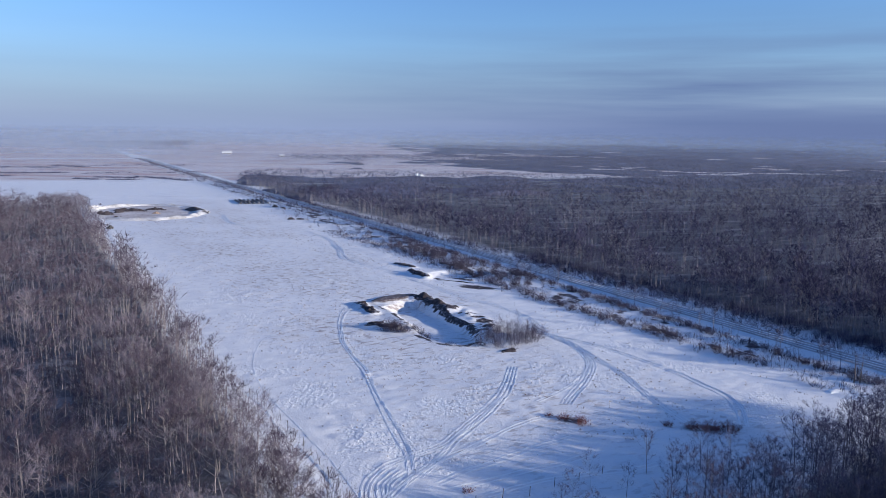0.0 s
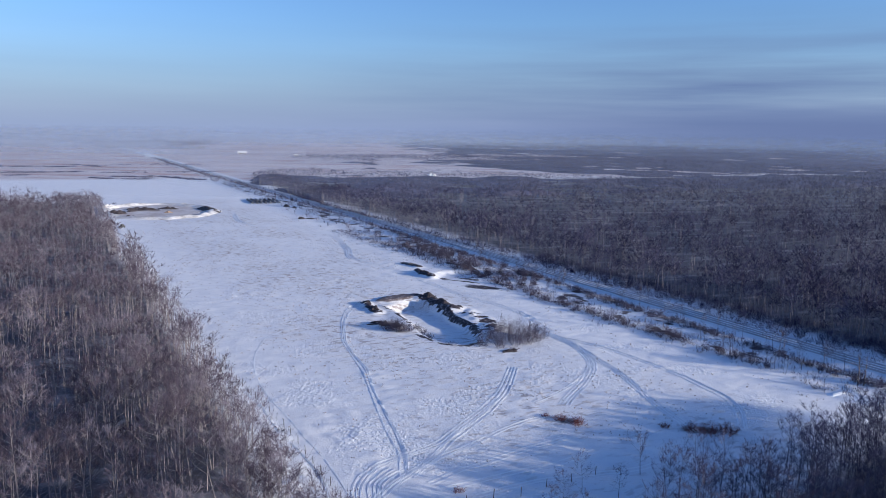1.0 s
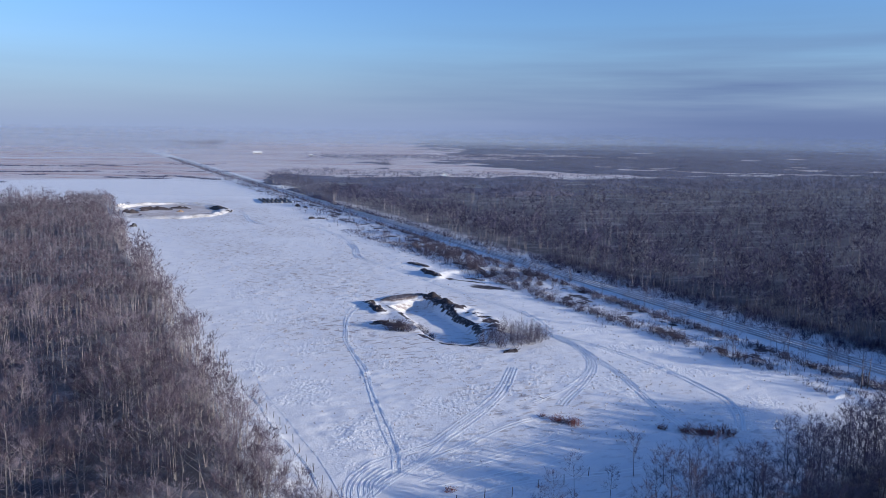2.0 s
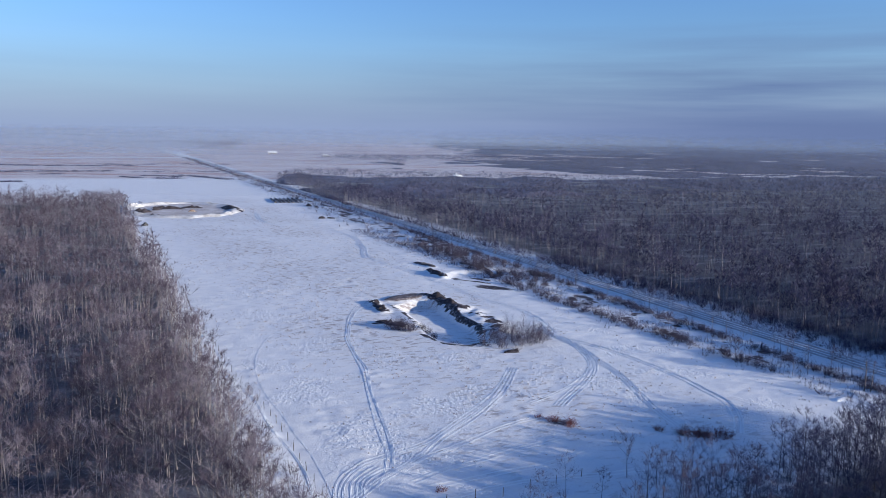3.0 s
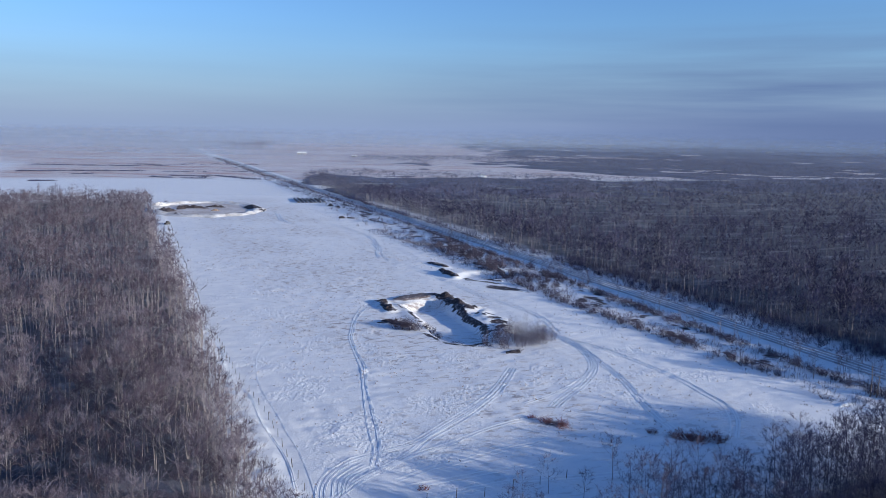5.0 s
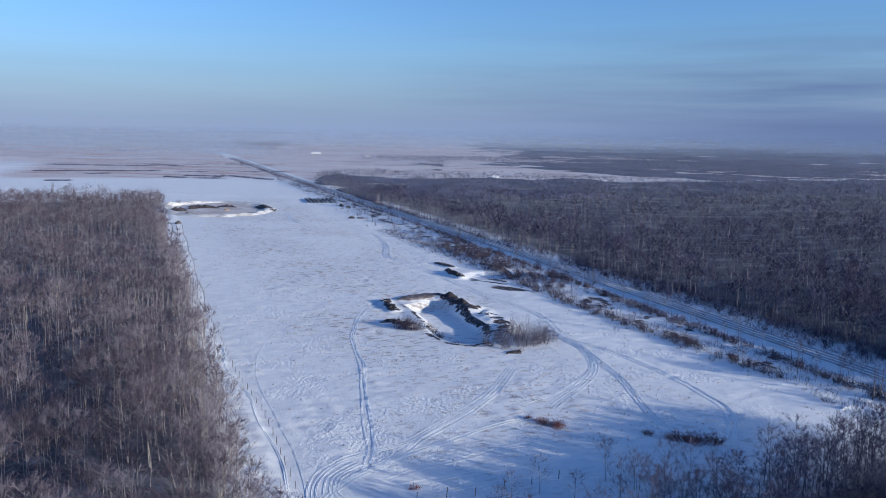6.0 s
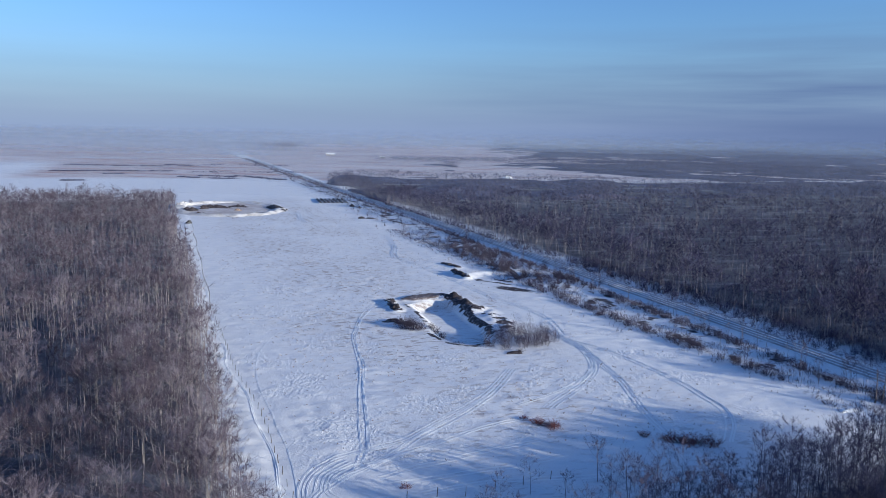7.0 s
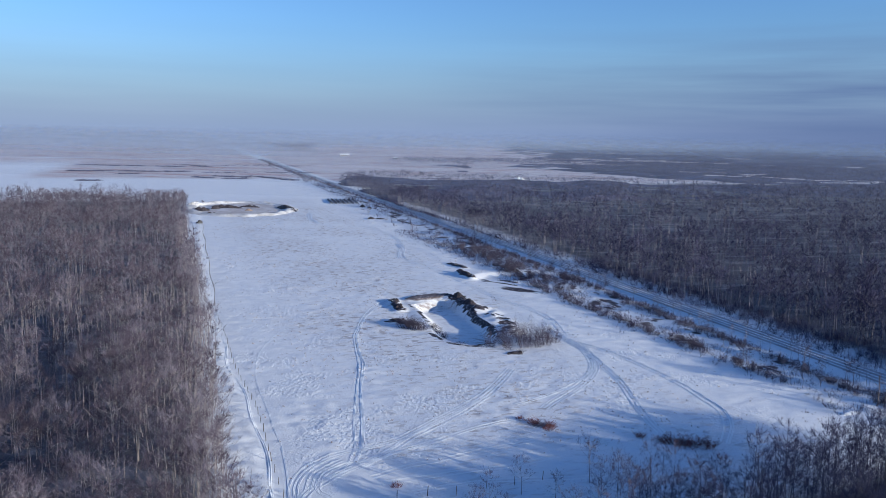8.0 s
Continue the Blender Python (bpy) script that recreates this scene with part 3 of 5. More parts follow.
    foot = "narrow trodden path of footprints in the snow"
    track([(-39, 197), (-44.4, 187.8), (-44.3, 175.9), (-41.8, 163.1), (-35.8, 148), (-27.6, 132.8), (-21.2, 121.5), (-16, 111.9), (-12.3, 104.1), (-10, 98)], (0.0,), foot, 0.07, 0.02, 0.5)
    track([(22.5, 222), (24.5, 212), (23, 206)], (0.0,), foot, 0.075, 0.03, 0.5)
    lane = [xy(u, float(trail_v(np.array(u))) + 0.5 * math.sin(u * 0.19)) for u in range(86, 560, 6)]
    track(lane, (0.0,), "winding animal trail along the wood's edge", 0.13, 0.065, 0.6)
    track([xy(u, 166.5) for u in range(40, 1500, 40)], (-2.7, -1.0, 0.9, 2.7), "ploughed road with dirty packed wheel ruts", 0.27, 0.10, 3, ROADSNOW)
    track([xy(u, 148.8 - 0.035 * max(0, u - 140)) for u in range(96, 330, 12)], (-0.7, 0.7), pair, 0.10, 0.04)


build_tracks()


# ---- trees and bushes: tapered trunks, limbs and many fine bare twigs ----
def sliver(p, d, w, rng):
    """Corner points of long thin triangles from p along d."""
    side = np.cross(d, rng.normal(size=d.shape))
    side /= np.maximum(np.linalg.norm(side, axis=1, keepdims=True), 1e-6)
    w = np.asarray(w)[:, None] * 0.5
    return np.stack([p - side * w, p + side * w, p + d], 1)


def prism(p, q, r0, r1, sides):
    """Triangles of a tapered rod from p to q."""
    d = (q - p) / max(np.linalg.norm(q - p), 1e-6)
    e = np.cross(d, (0.3, 1, 0.2)); e /= np.linalg.norm(e)
    f = np.cross(d, e)
    a = [2 * math.pi * i / sides for i in range(sides)]
    A = [p + r0 * (e * math.cos(t) + f * math.sin(t)) for t in a]
    B = [q + r1 * (e * math.cos(t) + f * math.sin(t)) for t in a]
    out = []
    for i in range(sides):
        j = (i + 1) % sides
        out += [(A[i], A[j], B[j]), (A[i], B[j], B[i])]
    return out


def tree_tris(seed, height, twigs, twig_w, limbs=10, spread=0.20, base=0.46, sides=4, coarse=False, girth=1.0):
    """Trunk, boughs and twigs of a bare tree, as arrays of triangles: a slender stem whose steep limbs end in a fine broom of twigs.
    coarse: fewer pieces, for trees far off."""
    rng = np.random.default_rng(seed)
    lean, bend = rng.normal(0, 0.04, 2), rng.normal(0, 0.022, 2)
    def stem(t):
        return np.array([height * (lean[0] * t + bend[0] * math.sin(3 * t)), height * (lean[1] * t + bend[1] * math.sin(2.4 * t + 1)), height * t])
    r = height * 0.0085 * girth
    trunk = []
    ts = [-0.02, 0.5, 0.92] if coarse else [-0.02, 0.3, 0.62, 0.92]
    for a, b in zip(ts, ts[1:]):
        trunk += prism(stem(a), stem(b), r * (1.06 - a), r * (1.06 - b), sides)
    roots, boughs = [], []
    for i in range(limbs):
        s = (i + rng.random()) / limbs
        t = base + (0.90 - base) * s
        ang = rng.random() * 1.6 + i * 2.4
        reach = height * spread * (0.75 + 0.6 * rng.random()) * (0.80 + 0.35 * math.sin(math.pi * min(1.0, s + 0.25)) - 0.45 * s ** 2.5)
        p = stem(t)
        q = p + np.array([math.cos(ang) * reach, math.sin(ang) * reach, reach * (0.55 + 0.65 * rng.random())])
        q[2] = min(q[2], height * 0.97)
        if coarse:
            boughs += list(sliver(p[None], (q - p)[None], np.array([r * 0.8]), rng))
        else:
            m = p + (q - p) * 0.5 + np.array([math.cos(ang), math.sin(ang), -0.8]) * reach * 0.08
            boughs += prism(p, m, r * 0.52 * (1.25 - t), r * 0.30 * (1.25 - t), 3) + prism(m, q, r * 0.30 * (1.25 - t), r * 0.08, 3)
        roots.append((p, q))
    roots.append((stem(0.84), stem(0.97)))
    # each limb breaks into branchlets, and these into twigs
    n = twigs // 4 + 1
    k = rng.integers(0, len(roots), n)
    P, Q = np.array([a for a, b in roots])[k], np.array([b for a, b in roots])[k]
    bp = P + (Q - P) * (0.35 + 0.65 * rng.random(n) ** 0.6)[:, None]
    bd = (Q - P) / np.linalg.norm(Q - P, axis=1, keepdims=True) * 0.6 + rng.normal(0, 0.55, (n, 3)) + (0, 0, 0.30)
    bd *= (height * (0.045 + 0.06 * rng.random(n)))[:, None]
    branch = sliver(bp, bd, np.full(n, twig_w * 1.25), rng)
    j = rng.integers(0, n, twigs)
    p = bp[j] + bd[j] * (0.15 + 0.9 * rng.random(twigs))[:, None]
    d = bd[j] / np.linalg.norm(bd[j], axis=1, keepdims=True) * 0.55 + rng.normal(0, 0.55, (twigs, 3)) + (0, 0, 0.28)
    d *= (height * (0.022 + 0.036 * rng.random(twigs)))[:, None]
    tw = sliver(p, d, twig_w * (0.6 + 0.8 * rng.random(twigs)), rng)
    return np.array(trunk), np.array(boughs), np.concatenate([branch, tw])


def bush_tris(seed, height, width, stems, twigs, w):
    """Stems that spread from a narrow foot and bend outwards, with a cloud of fine twigs round their upper parts."""
    rng = np.random.default_rng(seed)
    ang, rad = rng.random(stems) * 6.283, rng.random(stems) ** 0.6
    out = np.stack([np.cos(ang) * rad, np.sin(ang) * rad, 0 * ang], -1)
    foot = out * width * 0.26
    tip = out * width * 0.46 + rng.normal(0, 0.05 * width, (stems, 3))
    tip[:, 2] = height * (0.5 + 0.5 * rng.random(stems)) * (1.05 - 0.45 * rad)
    foot[:, 2] = -0.1
    main = sliver(foot, tip - foot, np.full(stems, w * 1.5), rng)
    k = rng.integers(0, stems, twigs)
    s = (0.12 + 0.88 * rng.random(twigs))[:, None]
    p = foot[k] + (tip - foot)[k] * s + rng.normal(0, 0.035, (twigs, 3)) * (width, width, 0.3 * height)
    p[:, 2] = np.maximum(p[:, 2], 0)
    d = (tip - foot)[k] * 0.10 + rng.normal(0, 0.095 * height, (twigs, 3)) * (1, 1, 0.7) + (0, 0, 0.07 * height)
    return np.concatenate([main, sliver(p, d, np.full(twigs, w) * (0.6 + 0.8 * rng.random(twigs)), rng)])


def tri_mesh(name, tris, mat, tone=0.5):
    """tone: one value, or one for each triangle, of how pale and frosted the plant is."""
    tris = np.asarray(tris)
    me = mesh_from(name, tris.reshape(-1, 3), np.arange(len(tris) * 3).reshape(-1, 3), mat)
    at = me.attributes.new("tone", "FLOAT", "FACE")
    at.data.foreach_set("value", np.broadcast_to(np.asarray(tone, np.float32), len(tris)).copy())
    return me


def joined(name, templates, spots, mat, label, category, sizes, trunks=0, bark=None):
    """Many alike plants as one mesh. spots: x, y; sizes: scale of each."""
    rng = np.random.default_rng(len(spots))
    z = lay(spots[:, 0], spots[:, 1])[0]
    which = rng.integers(0, len(templates), len(spots))
    ang = rng.random(len(spots)) * 6.283
    chunks = []
    for i, tpl in enumerate(templates):
        sel = np.nonzero(which == i)[0]
        if not len(sel):
            continue
        c, s, k = np.cos(ang[sel])[:, None, None], np.sin(ang[sel])[:, None, None], sizes[sel][:, None, None]
        X, Y, Z = tpl[None, :, :, 0], tpl[None, :, :, 1], tpl[None, :, :, 2]
        out = np.stack([(X * c - Y * s) * k + spots[sel, 0][:, None, None], (X * s + Y * c) * k + spots[sel, 1][:, None, None], Z * k + z[sel][:, None, None]], -1)
        chunks.append(out)
    tone = np.concatenate([np.repeat(rng.random(c.shape[0]), c.shape[1]) for c in chunks])
    me = tri_mesh(name, np.concatenate([c.reshape(-1, 3, 3) for c in chunks]), mat, tone)
    if bark:
        me.materials.append(bark)
        slot = np.concatenate([np.tile((np.arange(c.shape[1]) < trunks).astype(np.int32), c.shape[0]) for c in chunks])
        me.polygons.foreach_set("material_index", slot)
    return tagged(new(name, me), label, category, kind="stuff")


def scatter(u0, u1, v0, v1, gap, seed):
    """Uneven spots in a stretch of the plan, about gap metres apart."""
    rng = np.random.default_rng(seed)
    us, vs = np.meshgrid(np.arange(u0, u1, gap), np.arange(v0, v1, gap), indexing="ij")
    u = us.ravel() + rng.uniform(-0.55, 0.55, us.size) * gap
    v = vs.ravel() + rng.uniform(-0.55, 0.55, us.size) * gap
    return u, v, rng


def thing_maker(kind, label, category, group, builders):
    """Builds one thing per builder once and copies it to its spots."""
    made = {}
    def put(i, x, y, scale, turn, tag=""):
        if i not in made:
            made[i] = builders[i]
            parts = builders[i]
            root = new(kind, parts[0][1] if len(parts) == 1 else None)
            root.matrix_world = pose(x, y, ground_z(x, y), 0, 0, turn) @ Matrix.Scale(scale, 4)
            tagged(root, tag or label, category, group)
            for name, me in parts if len(parts) > 1 else ():
                part_mesh(name, me, root)
            made[i] = root
            return root
        root = copy_thing(made[i], pose(x, y, ground_z(x, y), 0, 0, turn))
        root.scale = (scale, scale, scale)
        return root
    return put


def tree_builder(seed, h, twigs, w, bark, twig, **kw):
    t, b, c = tree_tris(seed, h, twigs, w, **kw)
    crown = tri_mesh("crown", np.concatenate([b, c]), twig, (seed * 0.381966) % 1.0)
    crown.materials.append(bark)
    crown.polygons.foreach_set("material_index", (np.arange(len(b) + len(c)) < len(b)).astype(np.int32))
    return [("trunk", tri_mesh("trunk", t, bark)), ("crown", crown)]


def wood_edge(u):
    return trail_v(u) - 2.6 - 4.2 * smooth(180, 90, u) - 4.5 * smooth(270, 350, u) + 3.0 * (vnoise(u / 6, u * 0, 5) - 0.5)


def build_left_wood():
    u, v, rng = scatter(50, 578, -150, 34, 3.05, 2)
    px, py = xy(u, v)
    keep = (v < wood_edge(u)) & (px > 8 - 0.84 * py) & (py > 66) & (fbm(u / 6, v / 6, 4, 3) > 0.30)
    u, v = u[keep], v[keep]
    x, y = xy(u, v)
    size = (0.55 + 0.55 * smooth(0.25, 0.75, fbm(u / 9, v / 9, 6, 3))) * (0.78 + 0.40 * rng.random(len(u)))
    near = np.argsort(u + 0.25 * np.abs(v - 10))
    near = near[(u[near] > 66)][:300]
    mask = np.zeros(len(u), bool)
    mask[near] = True
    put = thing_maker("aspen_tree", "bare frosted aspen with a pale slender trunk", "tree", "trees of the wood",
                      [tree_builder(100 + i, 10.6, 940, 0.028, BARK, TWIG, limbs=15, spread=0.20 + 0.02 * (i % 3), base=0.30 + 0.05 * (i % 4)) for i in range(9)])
    for k, i in enumerate(near):
        put(k % 9, x[i], y[i], float(size[i]), float(rng.random() * 360))
    rest = ~mask
    mid = rest & (u < 230)
    far = rest & (u >= 230)
    for sel, tw, w, nb, bark in ((mid, 360, 0.046, 8, BARK), (far, 112, 0.094, 5, FARBARK)):
        pairs = [tree_tris(200 + i, 10.6, tw, w, spread=0.22, base=0.42, limbs=nb, sides=3, coarse=True) for i in range(9)]
        sp = np.stack([x[sel], y[sel]], -1)
        tpl = [np.concatenate(p) for p in pairs]
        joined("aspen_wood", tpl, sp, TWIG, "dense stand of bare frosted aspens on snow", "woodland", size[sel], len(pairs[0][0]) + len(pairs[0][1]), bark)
    # smaller trees crowd the wood's edge
    u, v, rng = scatter(62, 420, 20, 36, 1.7, 22)
    e = wood_edge(u)
    keep = (v < e - 0.3) & (v > e - 5)
    x, y = xy(u[keep], v[keep])
    pairs = [tree_tris(260 + i, 8.5, 120, 0.034, limbs=7, sides=3, base=0.40, spread=0.15, coarse=True) for i in range(6)]
    joined("aspen_wood", [np.concatenate(p) for p in pairs], np.stack([x, y], -1), TWIG, "close-set slim aspens along the wood's edge", "woodland",
           0.50 + 0.45 * rng.random(len(x)), len(pairs[0][0]) + len(pairs[0][1]), BARK)


def east_edge(u):
    return 180 - 0.028 * np.clip(u - 100, 0, 400) + 5 * (vnoise(u / 14, u * 0, 15) - 0.5)


def near_margin(u, v):
    """1 where the wood's near edge thins out to scattered low trees."""
    return smooth(215, 175, u) * (1 - smooth(1, 9, v - east_edge(u)))


def build_right_wood():
    u, v, rng = scatter(-60, 570, 165, 780, 4.5, 3)
    x, y = xy(u, v)
    gap = (np.hypot((u - 205) / 1.0, (v - 205) / 1.0) > 9)
    # 80 m of unseen trees past the right edge are added for shade
    keep = (v > east_edge(u)) & (x < 0.585 * y + 14 + 80 * (y < 300)) & gap & (fbm(u / 9, v / 9, 14, 3) > 0.36)
    deep = v - east_edge(u)
    keep &= (deep < 45) | (rng.random(len(u)) < 0.8 - 0.15 * (u > 320))
    u2, v2, _ = scatter(60, 760, 155, 215, 3.6, 33)
    x2, y2 = xy(u2, v2)
    k2 = (v2 > east_edge(u2)) & (v2 < east_edge(u2) + 22) & (x2 < 0.585 * y2 + 14)
    u3, v3, _ = scatter(-70, 185, 180, 262, 3.7, 36)       # the wood stands closest at its near end, extended out of view for shade
    x3, y3 = xy(u3, v3)
    k3 = (v3 > east_edge(u3) + 3) & (x3 < 0.585 * y3 + 70)
    u, v = np.concatenate([u[keep], u2[k2], u3[k3]]), np.concatenate([v[keep], v2[k2], v3[k3]])
    thin = rng.random(len(u)) > 0.55 * near_margin(u, v)
    u, v = u[thin], v[thin]
    x, y = xy(u, v)
    size = 0.48 + 0.9 * smooth(0.2, 0.8, fbm(u / 8, v / 8, 16, 3)) * (0.75 + 0.35 * rng.random(len(u)))
    size = size * (1 + 0.42 * smooth(110, 60, u)) * (1 - 0.35 * near_margin(u, v))       # near end made taller, mostly out of view, to cast longer shade
    tpl = [np.concatenate(tree_tris(300 + i, 10.5, 106, 0.112, limbs=6, sides=3, spread=0.21, base=0.46, coarse=True)) for i in range(8)]
    near = u < 330
    joined("aspen_wood", tpl, np.stack([x[near], y[near]], -1), FARTWIG, "dense haze-blue wood of bare aspens beyond the road", "woodland", size[near], 12, FARBARK)
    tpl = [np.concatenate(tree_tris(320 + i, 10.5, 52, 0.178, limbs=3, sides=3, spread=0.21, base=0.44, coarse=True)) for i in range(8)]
    joined("aspen_wood", tpl, np.stack([x[~near], y[~near]], -1), FARTWIG, "farther part of the dense haze-blue aspen wood", "woodland", size[~near], 12, FARBARK)
    # beyond that the wood goes on as a bumpy canopy with ragged tops
    open_snow = [(-125, 1000), (-68, 945), (50, 915), (150, 930), (230, 1000), (120, 1100), (60, 1190), (-107, 1400), (-150, 1350)]
    def clearing(x, y):
        c = np.minimum(oval(x, y, 20, 985, 200, 80, 0.98, -0.1), oval(x, y, 260, 1930, 170, 45, 0.95, -0.3))
        c = np.minimum(c, 1.15 - within(x, y, open_snow) / 80)
        return c + 0.5 * (fbm(x / 60, y / 60, 23, 3) - 0.5)
    us = spaced(560, 900, 7, 1.03, 555, 7000)
    vs = spaced(176, 500, 7, 1.03, 170, 6500)
    uu, vv = np.meshgrid(us, vs, indexing="ij")
    X, Y = xy(uu, vv)
    n, k = uu.shape
    rs = np.random.default_rng(8)
    Z = 4.5 + 3.5 * rs.random((n, k)) + 4 * (fbm(X / 120, Y / 120, 27, 3) - 0.5)
    marsh = smooth(820, 1000, uu) * (1 - smooth(330, 480, vv + 120 * (fbm(X / 90, Y / 90, 33, 3) - 0.5)))
    bare = (clearing(X, Y) < 1) | (vv < 176 + 0.28 * (uu - 780)) | ((marsh > 0.5) & (uu < 1900)) | ((fbm(X / 400, Y / 150, 44, 3) > 0.82) & (uu > 1300)) | ((X < -0.15 * Y + 60 * (fbm(X / 150, Y / 150, 46, 2) - 0.5)) & (uu > 1250))
    edge = smooth(0.95, 1.45, clearing(X, Y)) * (1 - smooth(0.15, 0.6, marsh) * (uu < 1900)) * (1 - smooth(0.75, 0.82, fbm(X / 400, Y / 150, 44, 3)) * (uu > 1300))
    edge = edge * np.where(uu > 1250, smooth(0, 620, X + 0.15 * Y + 120 * (fbm(X / 90, Y / 90, 47, 3) - 0.5)), 1.0)
    Z = np.where(bare, -1.5, -1.0 + (Z + 1.0) * edge)
    Z[0, :] = -1; Z[:, 0] = -1
    idx = np.arange(n * k).reshape(n, k)
    f = np.stack([idx[:-1, :-1], idx[1:, :-1], idx[1:, 1:], idx[:-1, 1:]], -1).reshape(-1, 4)[:, ::-1]
    f = f[(Z.ravel()[f] > -1.2).any(1)]
    tagged(new("far_woods", mesh_from("far_woods", np.stack([X, Y, Z], -1).reshape(-1, 3), f, CANOPY)), "haze-blue canopy of distant leafless woods", "woodland", kind="stuff")
    u, v, rng = scatter(560, 1500, 172, 1150, 9.5, 5)
    x, y = xy(u, v)
    marsh = smooth(820, 1000, u) * (1 - smooth(330, 480, v + 120 * (fbm(x / 90, y / 90, 33, 3) - 0.5)))
    keep = (x < 0.66 * y + 60) & (v > 180 + 0.28 * (u - 780)) & (clearing(x, y) > 1.05) & (marsh < 0.5)
    x, y = x[keep], y[keep]
    tpl = []
    for i in range(6):
        r = np.random.default_rng(500 + i)
        m = 13
        th, cz = r.random(m) * 6.283, r.uniform(0.0, 1.0, m)
        q = np.sqrt(1 - cz ** 2)
        o = np.stack([np.cos(th) * q, np.sin(th) * q, cz], -1)
        p = o * (3.0, 3.0, 3.2) + (0, 0, 5.0)
        d = (o * (0.8, 0.8, 0.4) + r.normal(0, 0.3, (m, 3)) + (0, 0, 0.5)) * 1.5
        tpl.append(sliver(p, d, np.full(m, 0.40), r))
    joined("far_treetops", tpl, np.stack([x, y], -1), CANOPY, "ragged haze-blue tops of distant frosted trees", "woodland", 0.8 + 0.4 * rng.random(len(x)))


def build_grove():
    """The nearer grove whose tops come up from below the view, and the lone trees in front of it."""
    rng = np.random.default_rng(12)
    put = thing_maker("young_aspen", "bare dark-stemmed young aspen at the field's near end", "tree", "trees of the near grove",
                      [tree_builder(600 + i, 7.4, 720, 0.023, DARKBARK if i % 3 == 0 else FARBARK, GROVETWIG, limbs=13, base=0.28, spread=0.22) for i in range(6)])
    k, rest = 0, []
    for x in np.arange(17, 200, 2.1):
        for y in np.arange(58, 150, 2.1):
            px, py = x + rng.uniform(-1.2, 1.2), y + rng.uniform(-1.2, 1.2)
            front = 98 + 0.40 * (px - 18) + 0.42 * max(0, px - 50) + 4 * (rng.random() - 0.5)
            dens = np.clip((px - 22) / 20, 0.10, 1.0)
            if py > min(front, 138) or rng.random() > dens * (0.97 if px < 0.62 * py + 18 else 0.5) or uv(px, py)[1] > 140:
                continue
            # unseen trees to the right are added, and taller, to shade the field
            scale = 0.65 + 0.5 * rng.random() + 0.12 * float(np.clip((px - 44) / 20, 0, 1)) + 0.25 * float(np.clip((px - 0.58 * py - 8) / 14, 0, 1))
            if px < 0.58 * py + 12 and py > 80 and k < 330:
                put(k % 6, px, py, scale, rng.random() * 360)
                k += 1
            else:
                rest.append((px, py, scale))
    rest = np.array(rest)
    joined("aspen_grove", [np.concatenate(tree_tris(640 + i, 7.4, 130, 0.075, limbs=7, sides=3, base=0.3, coarse=True)) for i in range(5)], rest[:, :2], GROVETWIG,
           "dense grove of bare young aspens", "woodland", rest[:, 2] * 1.2, 19, DARKBARK)
    for x, y, s in [(22, 106, 0.8), (32, 112, 1.0), (36, 110, 0.85), (41, 114, 0.95), (43, 117, 0.7), (27, 104, 0.7)]:
        put(k % 6, x, y, s, x * 31 % 360)
        k += 1


def bush_builder(seed, h, w, stems, twigs, tw, mat):
    return [("branches", tri_mesh("branches", bush_tris(seed, h, w, stems, twigs, tw), mat))]


